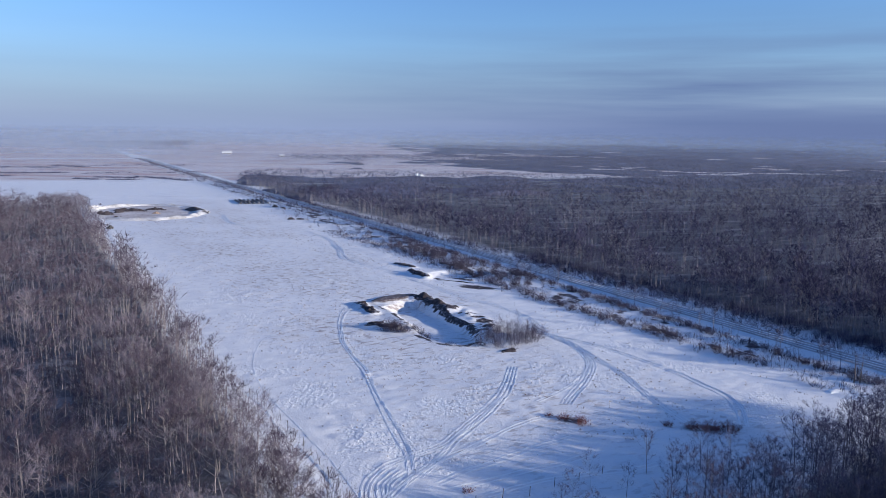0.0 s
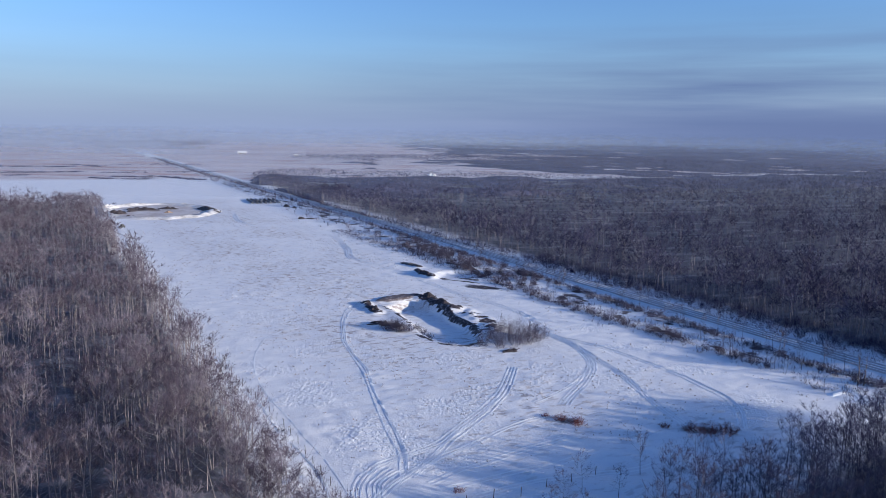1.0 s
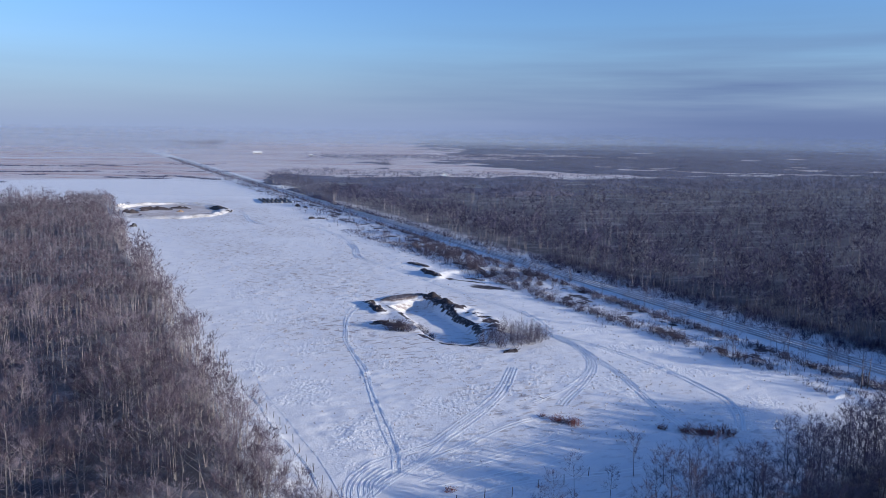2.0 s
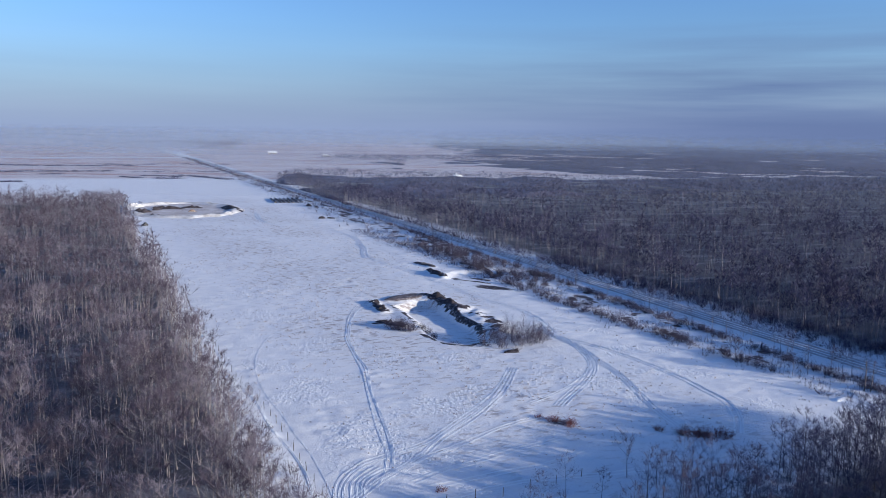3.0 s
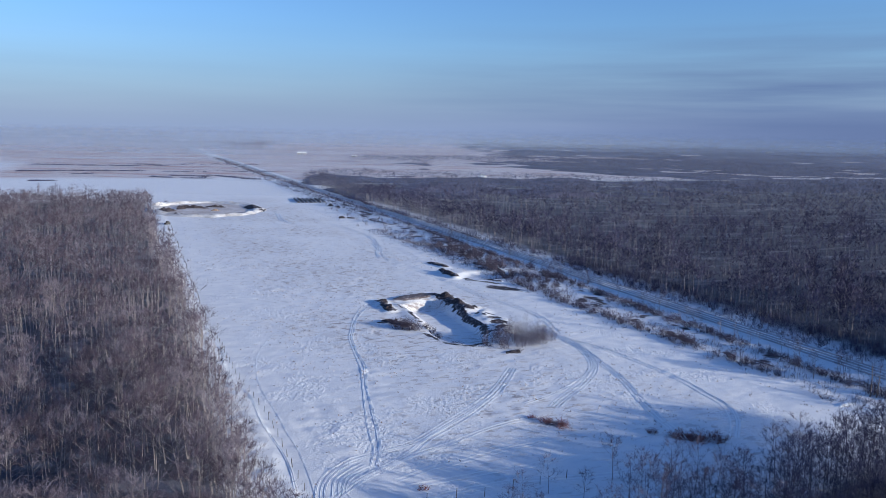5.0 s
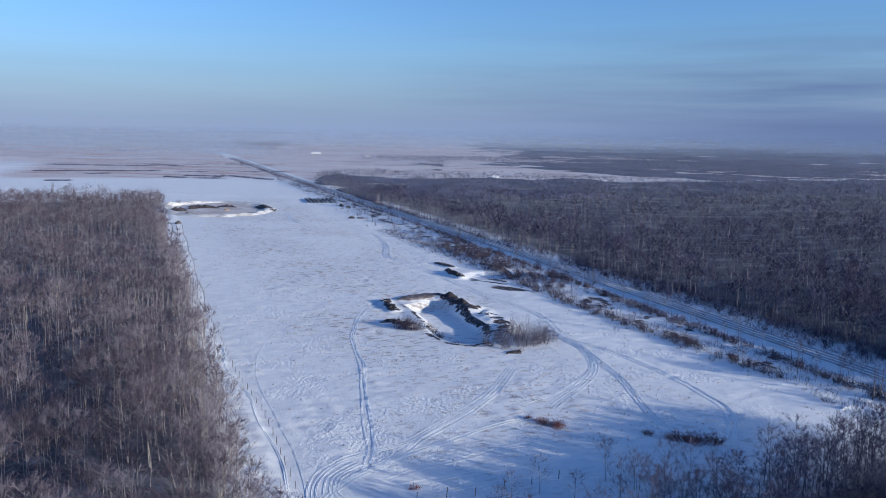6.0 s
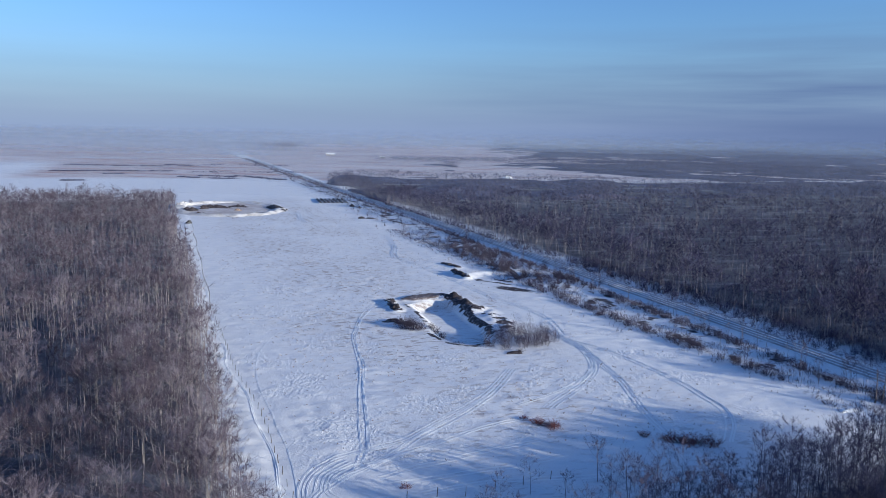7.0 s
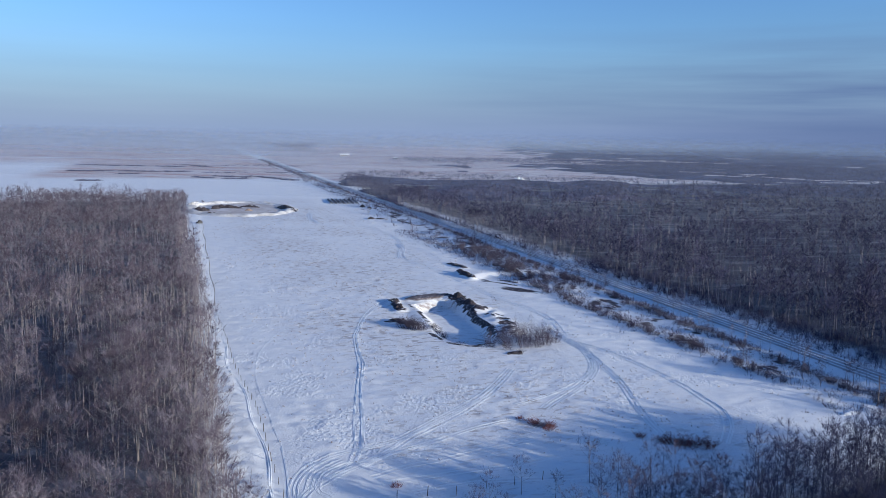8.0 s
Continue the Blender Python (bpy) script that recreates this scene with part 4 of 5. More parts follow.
def build_bushes():
    rng = np.random.default_rng(30)
    label = "leafless grey-brown willow bush in the snow"
    put = thing_maker("willow_bush", label, "bush", "bushes beside the road", [bush_builder(700 + i, 2.4, 3.8, 22, 380, 0.037, BRUSH) for i in range(6)])
    k = 0
    def belt(u0, u1, vmid, spread, gap, scale):
        nonlocal k
        for u in np.arange(u0, u1, gap):
            if vnoise(np.array([u / 9.0]), np.array([gap * 7]), 66)[0] < 0.16:
                continue
            v = vmid(u) + rng.normal(0, spread)
            x, y = xy(u + rng.uniform(-1, 1), v)
            put(k % 6, x, y, scale * (0.35 + 0.95 * rng.random() ** 1.4), rng.random() * 360)
            k += 1
    belt(114, 205, lambda u: 145.0 - 0.075 * (u - 112), 1.2, 0.95, 0.95)
    belt(96, 205, lambda u: 155.2, 1.3, 0.95, 0.95)
    belt(205, 330, lambda u: 140, 2.4, 1.7, 1.05)
    belt(205, 330, lambda u: 156.0, 1.6, 1.7, 1.1)
    belt(225, 330, lambda u: 147, 4.0, 1.8, 1.3)
    # farther on the strip closes up
    n = 900
    u = 320 + 560 * rng.random(n)
    v = np.where(rng.random(n) < 0.6, 158 + rng.normal(0, 1.5, n), 144 + rng.normal(0, 5, n) + 6 * smooth(400, 560, u))
    x, y = xy(u, v)
    joined("roadside_scrub", [bush_tris(760 + i, 2.6, 3.8, 8, 66, 0.05) for i in range(5)], np.stack([x, y], -1), BRUSH,
           "continuous strip of leafless scrub along the road", "scrub", 0.6 + 0.8 * rng.random(n))
    n = 2900
    u = 95 + 290 * rng.random(n)
    pick = rng.random(n)
    v = np.where(pick < 0.4, 157.5 + rng.normal(0, 1.8, n), np.where(pick < 0.78, 146.5 - 0.05 * (u - 112) + rng.normal(0, 3.2, n), 173.2 + rng.normal(0, 1.3, n)))
    x, y = xy(u, v)
    joined("roadside_scrub", [bush_tris(740 + i, 1.3, 2.6, 5, 32, 0.04) for i in range(5)], np.stack([x, y], -1), BRUSH,
           "low brown scrub and dead grass beside the road", "scrub", 0.5 + 0.9 * rng.random(n))
    # scrub in front of the wood beyond the road
    n = 950
    u = 90 + 500 * rng.random(n) ** 0.75
    v = east_edge(u) - 1.0 + np.abs(rng.normal(0, 4.5, n))
    x, y = xy(u, v)
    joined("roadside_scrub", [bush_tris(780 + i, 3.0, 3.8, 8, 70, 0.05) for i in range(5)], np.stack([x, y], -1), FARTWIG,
           "frosted scrub at the foot of the wood", "scrub", 0.35 + 0.7 * rng.random(n))
    n = 1300
    u, v = rng.uniform(70, 270, n), 173.5 + 16 * rng.random(n) ** 0.8
    x, y = xy(u, v)
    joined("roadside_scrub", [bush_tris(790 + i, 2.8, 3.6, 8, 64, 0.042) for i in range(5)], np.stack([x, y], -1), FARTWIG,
           "thick low frosted scrub between road and wood", "scrub", 0.4 + 0.8 * rng.random(n))
    # saplings standing in the strip
    sap = thing_maker("aspen_sapling", "thin bare aspen sapling in roadside scrub", "tree", "saplings beside the road",
                      [tree_builder(820 + i, 5.5, 150, 0.036, FARBARK, BRUSH, limbs=8, base=0.35, spread=0.13) for i in range(4)])
    for i in range(150):
        u = 100 + 240 * rng.random()
        v = 157 + rng.normal(0, 1.6) if rng.random() < 0.5 else 145 - 0.045 * (u - 112) + rng.normal(0, 1.8)
        x, y = xy(u, v)
        sap(i % 4, x, y, 0.6 + 0.7 * rng.random(), rng.random() * 360)
    # the clump beside the pit
    clump = thing_maker("willow_clump", "tall leafless willow clump standing in snow", "bush", "willow clumps",
                        [bush_builder(850 + i, 6.4, 6.4, 46, 950, 0.028, BRUSH) for i in range(3)])
    for i, (x, y, s) in enumerate([(9.5, 184, 0.75), (13, 186, 0.9), (16, 188, 1.1), (19, 190, 1.1), (22, 192, 0.95), (25, 191, 0.8), (18, 184, 0.9), (21, 186, 0.85), (12, 192, 0.8), (15, 195, 0.9), (14, 182, 0.7), (23, 188, 0.9)]):
        clump(i % 3, x, y, s, i * 77 % 360)
    for i in range(70):
        u, v = 215 + 120 * rng.random(), 148 + rng.normal(0, 4.5)
        x, y = xy(u, v)
        clump(i % 3, x, y, 0.45 + 0.3 * rng.random(), rng.random() * 360)
    low = thing_maker("low_bush", "low dark bush at the pit's rim", "bush", "bushes at the pit", [bush_builder(870, 2.6, 4.2, 60, 800, 0.034, BRUSH)])
    for x, y, s in [(-14.5, 197, 1.5), (-12, 196, 1.6), (-9.8, 196, 1.25), (-6, 198, 0.95), (-4.2, 197, 0.9), (-17, 201, 0.8), (-13, 199, 1.2), (-7.5, 200, 0.8)]:
        low(0, x, y, s * 0.95, x * 40 % 360)
    red = thing_maker("red_bush", "low red-brown dogwood thicket on the snow", "bush", "red thickets", [bush_builder(880 + i, 1.7, 4.2, 70, 800, 0.034, REDBRUSH) for i in range(2)])
    for i, (x, y, s) in enumerate([(25.5, 132.5, 1.0), (22.5, 134.5, 0.8), (45.5, 130.8, 1.1), (48.5, 129.5, 1.4), (51.5, 130, 1.2), (41, 132, 0.7), (20, 136, 0.5)]):
        red(i % 2, x, y, s, i * 50)


def build_fence():
    """Thin grey posts along the wood and across the near end of the field."""
    bm = rod(bmesh.new(), (0, 0, -0.3), (0.03, 0.0, 1.35), 0.06, 0.045, 6)
    me = bpy.data.meshes.new("fence_post")
    bm.to_mesh(me); bm.free()
    me.materials.append(WOOD)
    rng = random.Random(5)
    spots = [xy(u, float(trail_v(np.array(u))) + 0.9) for u in np.arange(88, 420, 4.2)] + [(9, 103), (13, 104), (17, 107), (21, 109), (5, 101), (25, 111.5)]
    for x, y in spots:
        ob = new("fence_post", me)
        ob.matrix_world = pose(x, y, ground_z(x, y), rng.uniform(-5, 5), rng.uniform(-5, 5), rng.uniform(0, 360)) @ Matrix.Scale(rng.uniform(0.85, 1.15), 4)
        tagged(ob, "weathered grey wooden fence post in the snow", "fence post", "posts of the fence")


# ---- heaps, logs, brush, vehicle and farm buildings ----
def heap_mesh(seed, length, width, height, mat):
    n, k = 26, 14
    a, b = np.meshgrid(np.linspace(-1, 1, n), np.linspace(-1, 1, k), indexing="ij")
    x, y = a * length / 2, b * width / 2
    r = np.sqrt(np.abs(a) ** 2.6 + np.abs(b) ** 2)
    lump = 0.55 + 0.9 * fbm(x / 1.6 + seed * 9, y / 1.6, seed, 3)
    z = height * np.clip(1 - r, 0, 1) ** 0.75 * lump - 0.25
    x = x + 0.5 * (vnoise(a * 7, b * 7, seed + 1) - 0.5)
    y = y + 0.5 * (vnoise(a * 7, b * 7, seed + 2) - 0.5)
    idx = np.arange(n * k).reshape(n, k)
    f = np.stack([idx[:-1, :-1], idx[1:, :-1], idx[1:, 1:], idx[:-1, 1:]], -1).reshape(-1, 4)
    return mesh_from("mound", np.stack([x, y, z], -1).reshape(-1, 3), f, mat)


def clod_mesh(seed):
    bm = bmesh.new()
    bmesh.ops.create_icosphere(bm, subdivisions=1, radius=0.5)
    r = random.Random(seed)
    for v in bm.verts:
        v.co *= 0.7 + 0.6 * r.random()
        v.co.z *= 0.7
    me = bpy.data.meshes.new("clod")
    bm.to_mesh(me); bm.free()
    me.materials.append(EARTH)
    return me


def build_heaps():
    r = random.Random(3)
    clods = [clod_mesh(i) for i in range(4)]
    dark, tan = "heap of dark frozen earth with clods, dusted with snow", "pale lit face of dug sandy earth"
    rows = [(-198, 486, 20, 5, 2.2, 8, EARTH, dark), (-226, 492, 20, 9, 3.4, 80, DIRTYSNOW, "bank of dirty snow pushed up beside the pit"), (-205, 463, 10, 6, 2.6, 60, EARTH, dark), (-204, 478, 8, 5, 2.2, 70, EARTH, dark), (-200, 492, 10, 5, 2.0, 10, EARTH, dark), (-212, 470, 9, 6, 2.0, 100, EARTH, dark), (-160, 493, 40, 10, 2.6, 125, EARTH, dark), (-179, 474, 6, 4, 1.7, 10, TAN, tan),
            (-190, 444, 9, 5, 2.0, 40, EARTH, dark), (-207, 490, 12, 5, 2.2, 30, EARTH, dark), (-188, 496, 16, 5, 2.0, 5, EARTH, dark), 
            (-91, 453, 5, 4, 1.7, 30, EARTH, dark), (-86, 454, 6, 3, 1.2, 0, EARTH, dark), (-117, 528, 8, 4, 1.8, 120, EARTH, dark), (-109, 518, 6, 3, 1.2, 110, EARTH, dark),
            (16, 179, 4.5, 2.4, 0.7, 10, EARTH, dark), (-6, 236.5, 5, 3.2, 1.5, 130, EARTH, dark), (-1.5, 229.5, 6, 3.4, 1.4, 118, EARTH, dark), (-24.3, 226, 4, 2.6, 1.0, 105, EARTH, dark), (-21, 218.5, 3.6, 2.2, 0.8, 115, EARTH, dark),
            (-8.5, 275.5, 6, 2.8, 1.2, 125, EARTH, dark), (-15, 297.5, 7, 2.4, 0.8, 135, TAN, tan), (7, 293, 5, 2, 0.6, 130, EARTH, dark), (-18, 203, 5, 2.2, 0.6, 160, EARTH, dark)]
    for i, (x, y, ln, wd, ht, turn, mat, label) in enumerate(rows):
        heap = empty("spoil_heap", pose(x, y, ground_z(x, y), 0, 0, turn), label, "earth heap", "heaps of dug earth")
        part_mesh("mound", heap_mesh(i + 1, ln, wd, ht, mat), heap)
        for c in range(7 if mat is EARTH else 0):
            t = r.uniform(-0.45, 0.45)
            ob = part_mesh("clod", clods[c % 4], heap)
            ob.matrix_basis = pose(t * ln, r.uniform(-0.4, 0.4) * wd, 0.25 * ht * r.random(), r.uniform(0, 90), 0, r.uniform(0, 360)) @ Matrix.Scale(r.uniform(0.5, 1.3), 4)
    for x, y, ln, wd, ht, turn in [(82, 153, 7, 2.6, 0.55, 30), (-31, 914, 16, 10, 5, 0)]:
        ob = new("snow_bank", heap_mesh(60 + int(ht * 3), ln, wd, ht, SNOW))
        ob.matrix_world = pose(x, y, ground_z(x, y), 0, 0, turn)
        tagged(ob, "heap of ploughed white snow", "snow heap", "snow heaps")


def build_far_pit():
    """A ring of snowy earth round a worked pit at the far end of the field."""
    cx, cy, a, b, ax, ay = FARPIT
    n, k = 130, 9
    t = np.linspace(0, 2 * math.pi, n, endpoint=False)[:, None]
    q = np.linspace(-1, 1, k)[None, :]
    wob = 1 + 0.06 * (fbm(3 * np.cos(t) + 7, 3 * np.sin(t) + 7, 71, 3) - 0.5)
    wide = 4.6 * (0.7 + 0.8 * vnoise(4 * np.cos(t) + 9, 4 * np.sin(t) + 9, 75))
    lx, ly = (a * wob * 0.92 + q * wide) * np.cos(t), (b * wob * 0.92 + q * wide) * np.sin(t)
    x, y = cx + lx * ax - ly * ay, cy + lx * ay + ly * ax
    z = lay(x, y)[0] + (1 - np.abs(q) ** 1.6) * (0.4 + 2.2 * fbm(x / 4, y / 4, 77, 3)) - 0.15
    idx = np.arange(n * k).reshape(n, k)
    nxt = np.roll(idx, -1, axis=0)
    f = np.stack([idx[:, :-1], nxt[:, :-1], nxt[:, 1:], idx[:, 1:]], -1).reshape(-1, 4)[:, ::-1]
    ob = new("pit_bank", mesh_from("pit_bank", np.stack([x, y, z], -1).reshape(-1, 3), f, DIRTYSNOW, True))
    tagged(ob, "low ring bank of snow-covered earth round a pit", "earth bank")
    r = np.linspace(0, 1, 12)[None, :]
    lx, ly = a * 0.88 * r * np.cos(t), b * 0.88 * r * np.sin(t)
    x, y = cx + lx * ax - ly * ay, cy + lx * ay + ly * ax
    z = lay(x, y)[0] + 0.12
    idx = np.arange(n * 12).reshape(n, 12)
    nxt = np.roll(idx, -1, axis=0)
    f = np.stack([idx[:, :-1], nxt[:, :-1], nxt[:, 1:], idx[:, 1:]], -1).reshape(-1, 4)[:, ::-1]
    ob = new("pit_floor", mesh_from("pit_floor", np.stack([x, y, z], -1).reshape(-1, 3), f, THINSNOW, True))
    tagged(ob, "worked pit floor of brown earth under thin snow", "pit floor", kind="structure")


def build_logs():
    bm = rod(bmesh.new(), (0, -7.5, 0), (0, 7.5, 0.1), 0.42, 0.32, 8)
    log = bpy.data.meshes.new("log")
    bm.to_mesh(log); bm.free()
    log.materials.append(LOG)
    r = random.Random(9)
    for i in range(7):
        x, y = -151.5 + 3.0 * i, 560 + 0.8 * i
        row = empty("log_pile", pose(x, y, ground_z(x, y), 0, 0, 23), "long stacked row of dark snow-dusted logs", "log pile", "log piles at the field's end")
        for z, n in ((0.35, 2), (0.98, 1)):
            for k in range(n):
                for far in (-8.5, 8.0):
                    part_mesh("log", log, row).matrix_basis = pose((k - (n - 1) / 2) * 0.82, far + r.uniform(-0.8, 0.8), z, 0, r.uniform(-2, 2), r.uniform(-2, 2))


def build_brush():
    # the last two are added to draw a dark line along the pit's front
    for i, (x, y, h, w, mat) in enumerate([(79, 155.5, 1.1, 4.0, BRUSH), (4, 105, 0.8, 2.4, REDBRUSH), (-236, 524, 1.8, 5, BRUSH), (17, 180.5, 0.8, 3, BRUSH), (9, 183.5, 0.6, 5, BRUSH), (2, 184.5, 0.5, 5, BRUSH)]):
        t = bush_tris(950 + i, h, w, 40, 220, 0.05)
        ob = new("brush_pile", tri_mesh("brush_pile", t, mat))
        ob.matrix_world = pose(x, y, ground_z(x, y), 0, 0, i * 40)
        tagged(ob, "low tangled pile of cut brush on snow", "brush pile", "brush piles")


def build_vehicle():
    x, y = -175, 398
    car = empty("utility_vehicle", pose(x, y, ground_z(x, y), 0, 0, 70), "small dark utility vehicle parked beside the wood", "vehicle")
    part("body", box(3.4, 1.6, 0.75, (0, 0, 0.75), 0.12), STEEL, car)
    part("cab", box(1.5, 1.45, 0.8, (0.2, 0, 1.5), 0.1, 0.8), STEEL, car)
    part("windscreen", box(0.04, 1.1, 0.45, (0.93, 0, 1.5)), GLASS, car, "dark glass windscreen")
    wheel = rod(bmesh.new(), (0, -0.13, 0), (0, 0.13, 0), 0.38, 0.38, 14)
    me = bpy.data.meshes.new("wheel")
    wheel.to_mesh(me); wheel.free()
    me.materials.append(STEEL)
    for wx in (-1.1, 1.1):
        for wy in (-0.78, 0.78):
            part_mesh("wheel", me, car).matrix_basis = pose(wx, wy, 0.38)


def gable(length, width, wall, rise):
    bm = bmesh.new()
    o = 0.6
    pts = [(-width / 2 - o, wall - 0.2), (0, wall + rise), (width / 2 + o, wall - 0.2), (width / 2 + o, wall + 0.05), (0, wall + rise + 0.3), (-width / 2 - o, wall + 0.05)]
    ends = [[bm.verts.new((sx * (length / 2 + o), y, z)) for y, z in pts] for sx in (-1, 1)]
    for i in range(6):
        j = (i + 1) % 6
        bm.faces.new((ends[0][i], ends[0][j], ends[1][j], ends[1][i]))
    for e in ends:
        bm.faces.new((e[0], e[1], e[4], e[5])); bm.faces.new((e[1], e[2], e[3], e[4]))
    bmesh.ops.recalc_face_normals(bm, faces=bm.faces)
    return bm


def build_farm():
    for x, y, ln, wd, wall, turn in [(-485, 1716, 20, 9, 3.2, 12), (-338, 1600, 9, 7, 2.6, 5)]:
        barn = empty("farm_building", pose(x, y, 0, 0, 0, turn), "pale farm building with a snow-covered gable roof", "building", "farm buildings")
        part("wall", box(ln, wd, wall, (0, 0, wall / 2 - 0.1)), SHED, barn)
        part("roof", gable(ln, wd, wall, wd * 0.28), SNOW, barn, "snow-covered gable roof")
        part("door", box(3.0, 0.2, 2.4, (0, -wd / 2 - 0.08, 1.15)), STEEL, barn)
        for k in (-0.32, 0.32):
            part("window", box(1.4, 0.16, 1.2, (k * ln, -wd / 2 - 0.06, 2.0)), GLASS, barn)


def build_far_scrub():
    """Rows of reeds and scrub on the marsh, a treeline in the mist and hedges along the far road."""
    rng = np.random.default_rng(41)
    tall = [bush_tris(970 + i, 1.8, 8.0, 10, 30, 0.25) for i in range(5)]
    for a, b, deep, n in [((-668, 1006), (-600, 1005), 10, 90), ((-597, 1006), (-519, 1026), 10, 110), ((-575, 846), (-444, 908), 8, 240), ((-486, 821), (-467, 829), 5, 30), ((-452, 694), (-436, 701), 4, 34),
                          ((-387, 802), (-360, 791), 5, 44), ((-375, 830), (-331, 825), 6, 70), ((-343, 786), (-319, 796), 5, 40), ((-338, 850), (-266, 795), 7, 110), ((-557, 1085), (-487, 1043), 12, 70),
                          ((-420, 900), (-300, 960), 16, 60), ((-500, 1100), (-380, 1150), 30, 60)]:
        t = rng.random(n)[:, None]
        p = np.array(a) * (1 - t) + np.array(b) * t + rng.normal(0, 1, (n, 2)) * (2.0, deep * 0.5)
        joined("marsh_scrub", tall, p, FARTWIG, "low row of reeds and scrub on the frozen marsh", "scrub", 0.5 + 0.9 * rng.random(n))
    n = 700
    t = rng.random(n) ** 0.8
    p = np.stack([-1160 + 440 * t + rng.normal(0, 14, n), 2460 - 310 * t + rng.normal(0, 40, n)], -1)
    crowns = [np.concatenate(tree_tris(990 + i, 13, 26, 0.6, limbs=5, sides=3, coarse=True)) for i in range(4)]
    joined("far_treeline", crowns, p, TWIG, "misty line of distant bare trees", "woodland", (0.7 + 1.0 * rng.random(n)) * (0.5 + 0.9 * vnoise(t * 7, t * 0, 3)))
    q = np.array([(-520, 1690), (-505, 1712), (-470, 1740), (-440, 1700), (-350, 1590), (-318, 1612), (-460, 1690), (-540, 1680), (-500, 1450), (-560, 1540)])
    joined("far_treeline", crowns, q, TWIG, "few bare trees round the distant farm", "woodland", np.full(len(q), 0.8))
    n = 500
    u, v = rng.uniform(880, 1500, n), 156 + rng.normal(0, 3, n)
    x, y = xy(u, v)
    joined("roadside_scrub", tall, np.stack([x, y], -1), BRUSH, "continuous strip of leafless scrub along the far road", "scrub", 0.5 + 0.5 * rng.random(n))


def build_roadside_trees():
    put = thing_maker("roadside_tree", "slender bare tree standing beside the road", "tree", "trees beside the road",
                      [tree_builder(1100 + i, 7.5, 130, 0.034, DARKBARK if i < 2 else FARBARK, BRUSH, limbs=8, base=0.45, spread=0.14, girth=2.2 if i < 2 else 1.3) for i in range(4)])
    order = [0, 1, 2, 3, 2, 3, 3, 2, 3, 2]
    for i, (x, y, sc) in enumerate([(88.6, 158.3, 1.0), (89.9, 158.5, 0.9), (88.3, 164.1, 0.9), (81, 168, 0.9), (82, 180, 0.95), (14, 343, 1.1), (79, 174, 0.7), (32, 299, 0.5), (66, 193, 0.6), (60, 206, 0.7)]):
        put(order[i], x, y, sc, i * 67 % 360)


def build_stubble():
    """Tufts of dead grass standing out of the thin snow."""
    rng = np.random.default_rng(77)
    n = 9000
    u, v = rng.uniform(95, 520, n), rng.uniform(36, 138, n)
    x, y = xy(u, v)
    ok = (rng.random(n) < 0.15 + 0.85 * smooth(0.42, 0.62, fbm(x / 20, y / 20, 88, 3))) & (oval(x, y, -4.5, 211, 36, 20, 0.37, -0.93) > 1)
    x, y = x[ok], y[ok]
    tpl = [bush_tris(900 + i, 0.35, 0.9, 5, 5, 0.06) for i in range(6)]
    joined("stubble", tpl, np.stack([x, y], -1), GRASS, "sparse tufts of dead grass through thin snow", "grass", 0.5 + 0.9 * rng.random(len(x)))


build_heaps()
build_far_pit()
build_logs()
build_brush()
build_vehicle()
build_farm()
build_far_scrub()
build_roadside_trees()
build_stubble()
build_left_wood()
build_right_wood()
build_grove()
build_bushes()
build_fence()


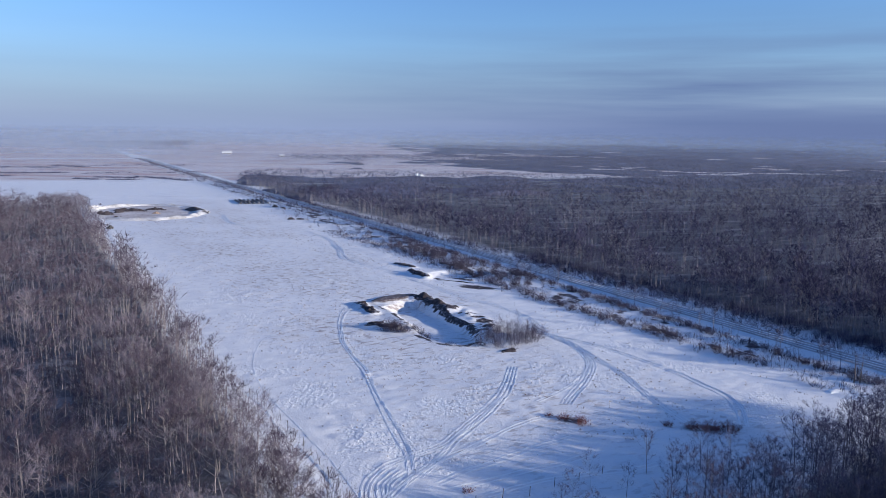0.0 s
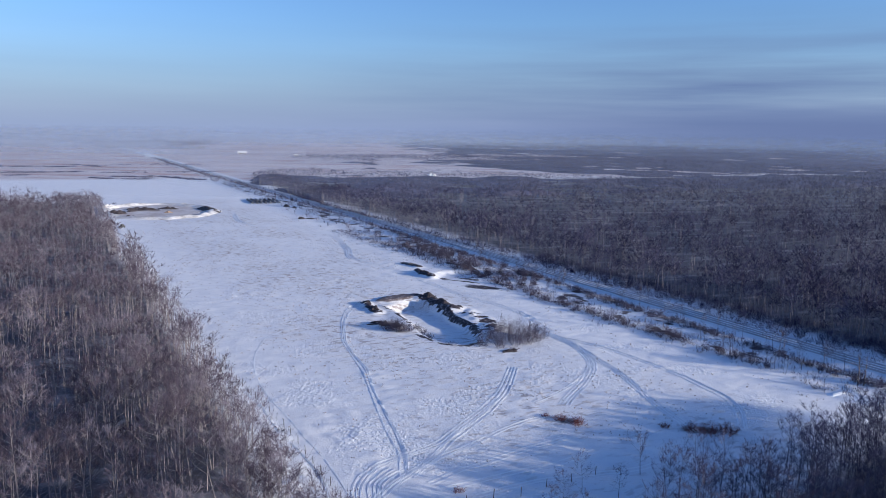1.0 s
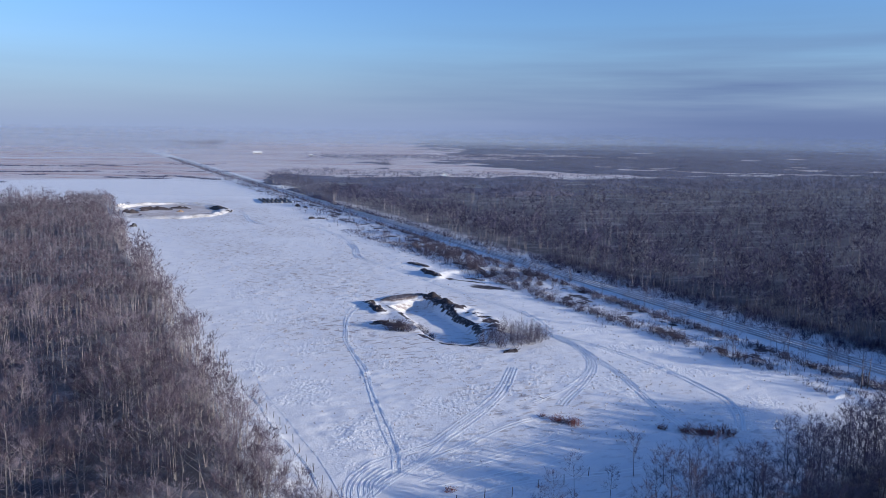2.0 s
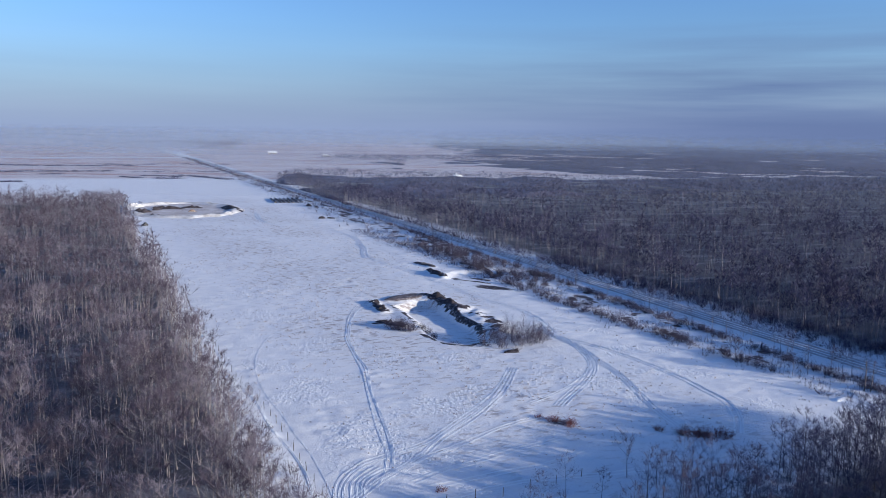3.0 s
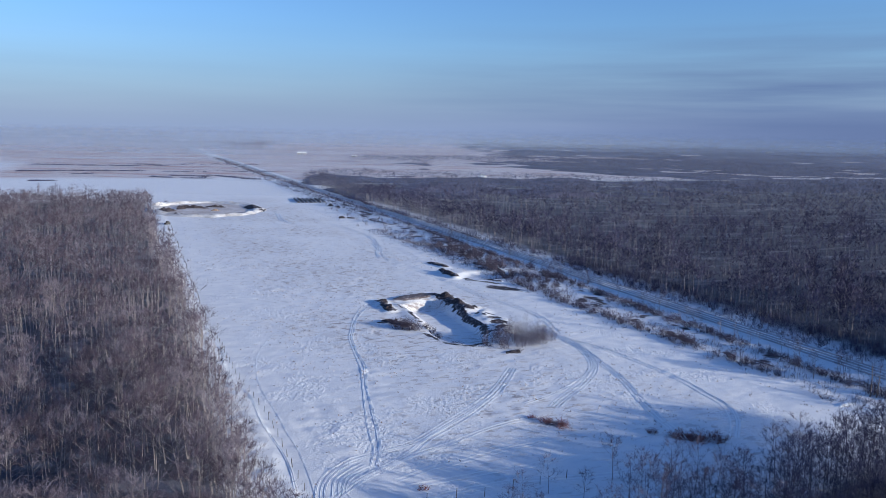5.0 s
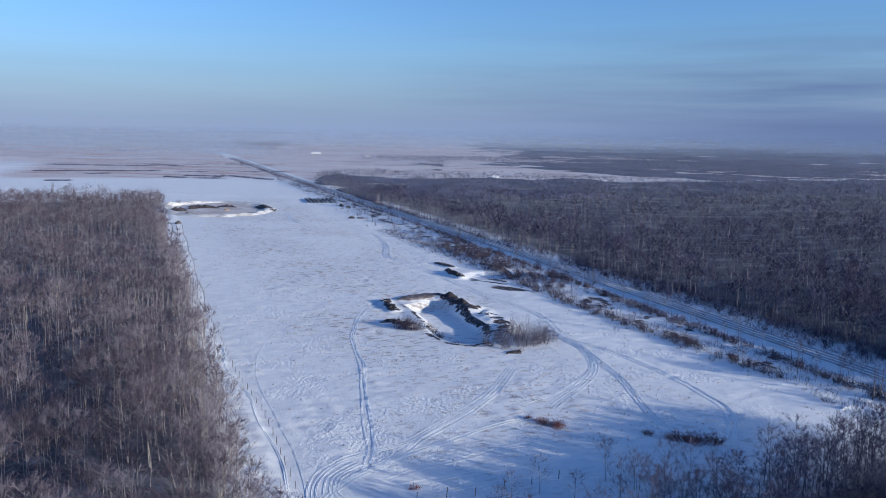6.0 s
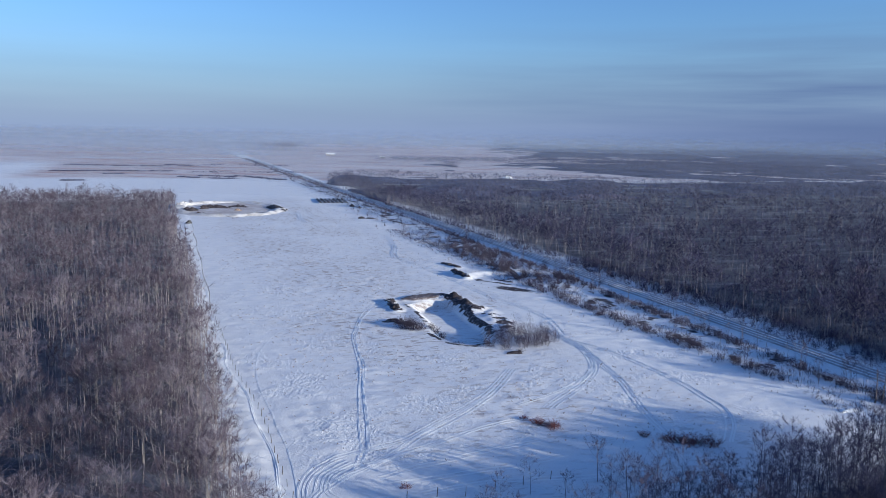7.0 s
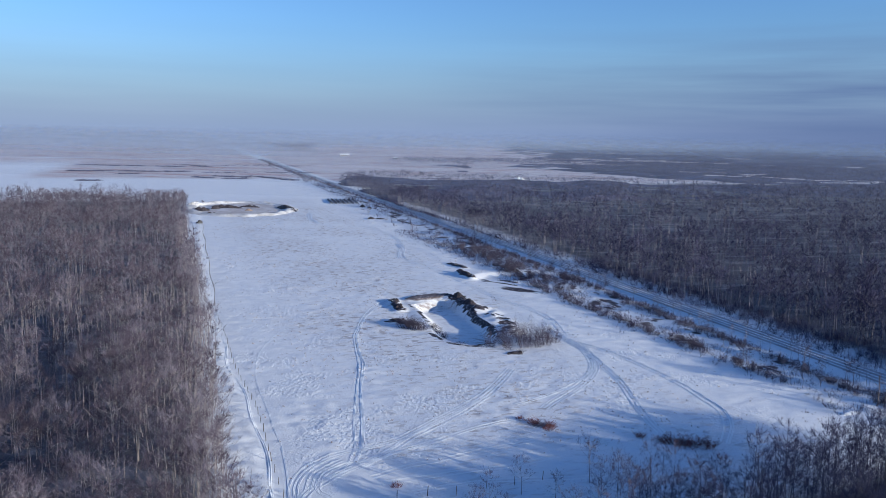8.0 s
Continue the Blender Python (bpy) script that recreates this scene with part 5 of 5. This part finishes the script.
# ---- distance: thin see-through sheets that imitate mist and haze, from about 440 m out ----
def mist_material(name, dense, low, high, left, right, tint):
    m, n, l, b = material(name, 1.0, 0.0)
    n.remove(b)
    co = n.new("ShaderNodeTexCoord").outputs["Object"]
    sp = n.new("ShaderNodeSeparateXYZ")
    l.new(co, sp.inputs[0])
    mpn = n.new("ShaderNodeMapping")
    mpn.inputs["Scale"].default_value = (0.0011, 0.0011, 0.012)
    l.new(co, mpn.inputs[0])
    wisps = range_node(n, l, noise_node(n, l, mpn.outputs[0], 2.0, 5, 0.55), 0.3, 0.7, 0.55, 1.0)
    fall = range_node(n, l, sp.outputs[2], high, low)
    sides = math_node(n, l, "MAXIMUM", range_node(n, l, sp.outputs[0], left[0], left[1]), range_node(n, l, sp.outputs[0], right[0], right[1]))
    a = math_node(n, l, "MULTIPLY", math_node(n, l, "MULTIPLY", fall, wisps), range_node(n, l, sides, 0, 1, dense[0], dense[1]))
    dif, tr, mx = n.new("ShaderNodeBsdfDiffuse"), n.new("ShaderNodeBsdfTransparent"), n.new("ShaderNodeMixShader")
    # painted haze colour, darker and bluer towards the right
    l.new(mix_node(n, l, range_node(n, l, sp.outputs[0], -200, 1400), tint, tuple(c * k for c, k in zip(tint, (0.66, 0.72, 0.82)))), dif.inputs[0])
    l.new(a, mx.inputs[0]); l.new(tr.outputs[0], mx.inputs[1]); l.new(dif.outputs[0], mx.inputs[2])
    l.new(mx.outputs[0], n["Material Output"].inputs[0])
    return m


def build_mist():
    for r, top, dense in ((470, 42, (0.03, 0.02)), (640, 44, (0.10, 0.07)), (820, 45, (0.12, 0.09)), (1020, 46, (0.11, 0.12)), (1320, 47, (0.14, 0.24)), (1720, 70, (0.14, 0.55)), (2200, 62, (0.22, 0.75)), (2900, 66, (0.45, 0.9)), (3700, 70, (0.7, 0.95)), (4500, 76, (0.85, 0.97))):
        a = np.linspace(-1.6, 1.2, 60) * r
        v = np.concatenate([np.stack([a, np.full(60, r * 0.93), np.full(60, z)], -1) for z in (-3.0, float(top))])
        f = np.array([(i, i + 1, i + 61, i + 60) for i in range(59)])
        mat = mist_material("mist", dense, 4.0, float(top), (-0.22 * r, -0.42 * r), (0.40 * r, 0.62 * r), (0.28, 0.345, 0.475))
        ob = tagged(new("haze_sheet", mesh_from("haze_sheet", v, f, mat, True)), "thin see-through sheet imitating mist and haze in the distance", "mist", kind="structure")
        ob.visible_shadow = False


build_mist()
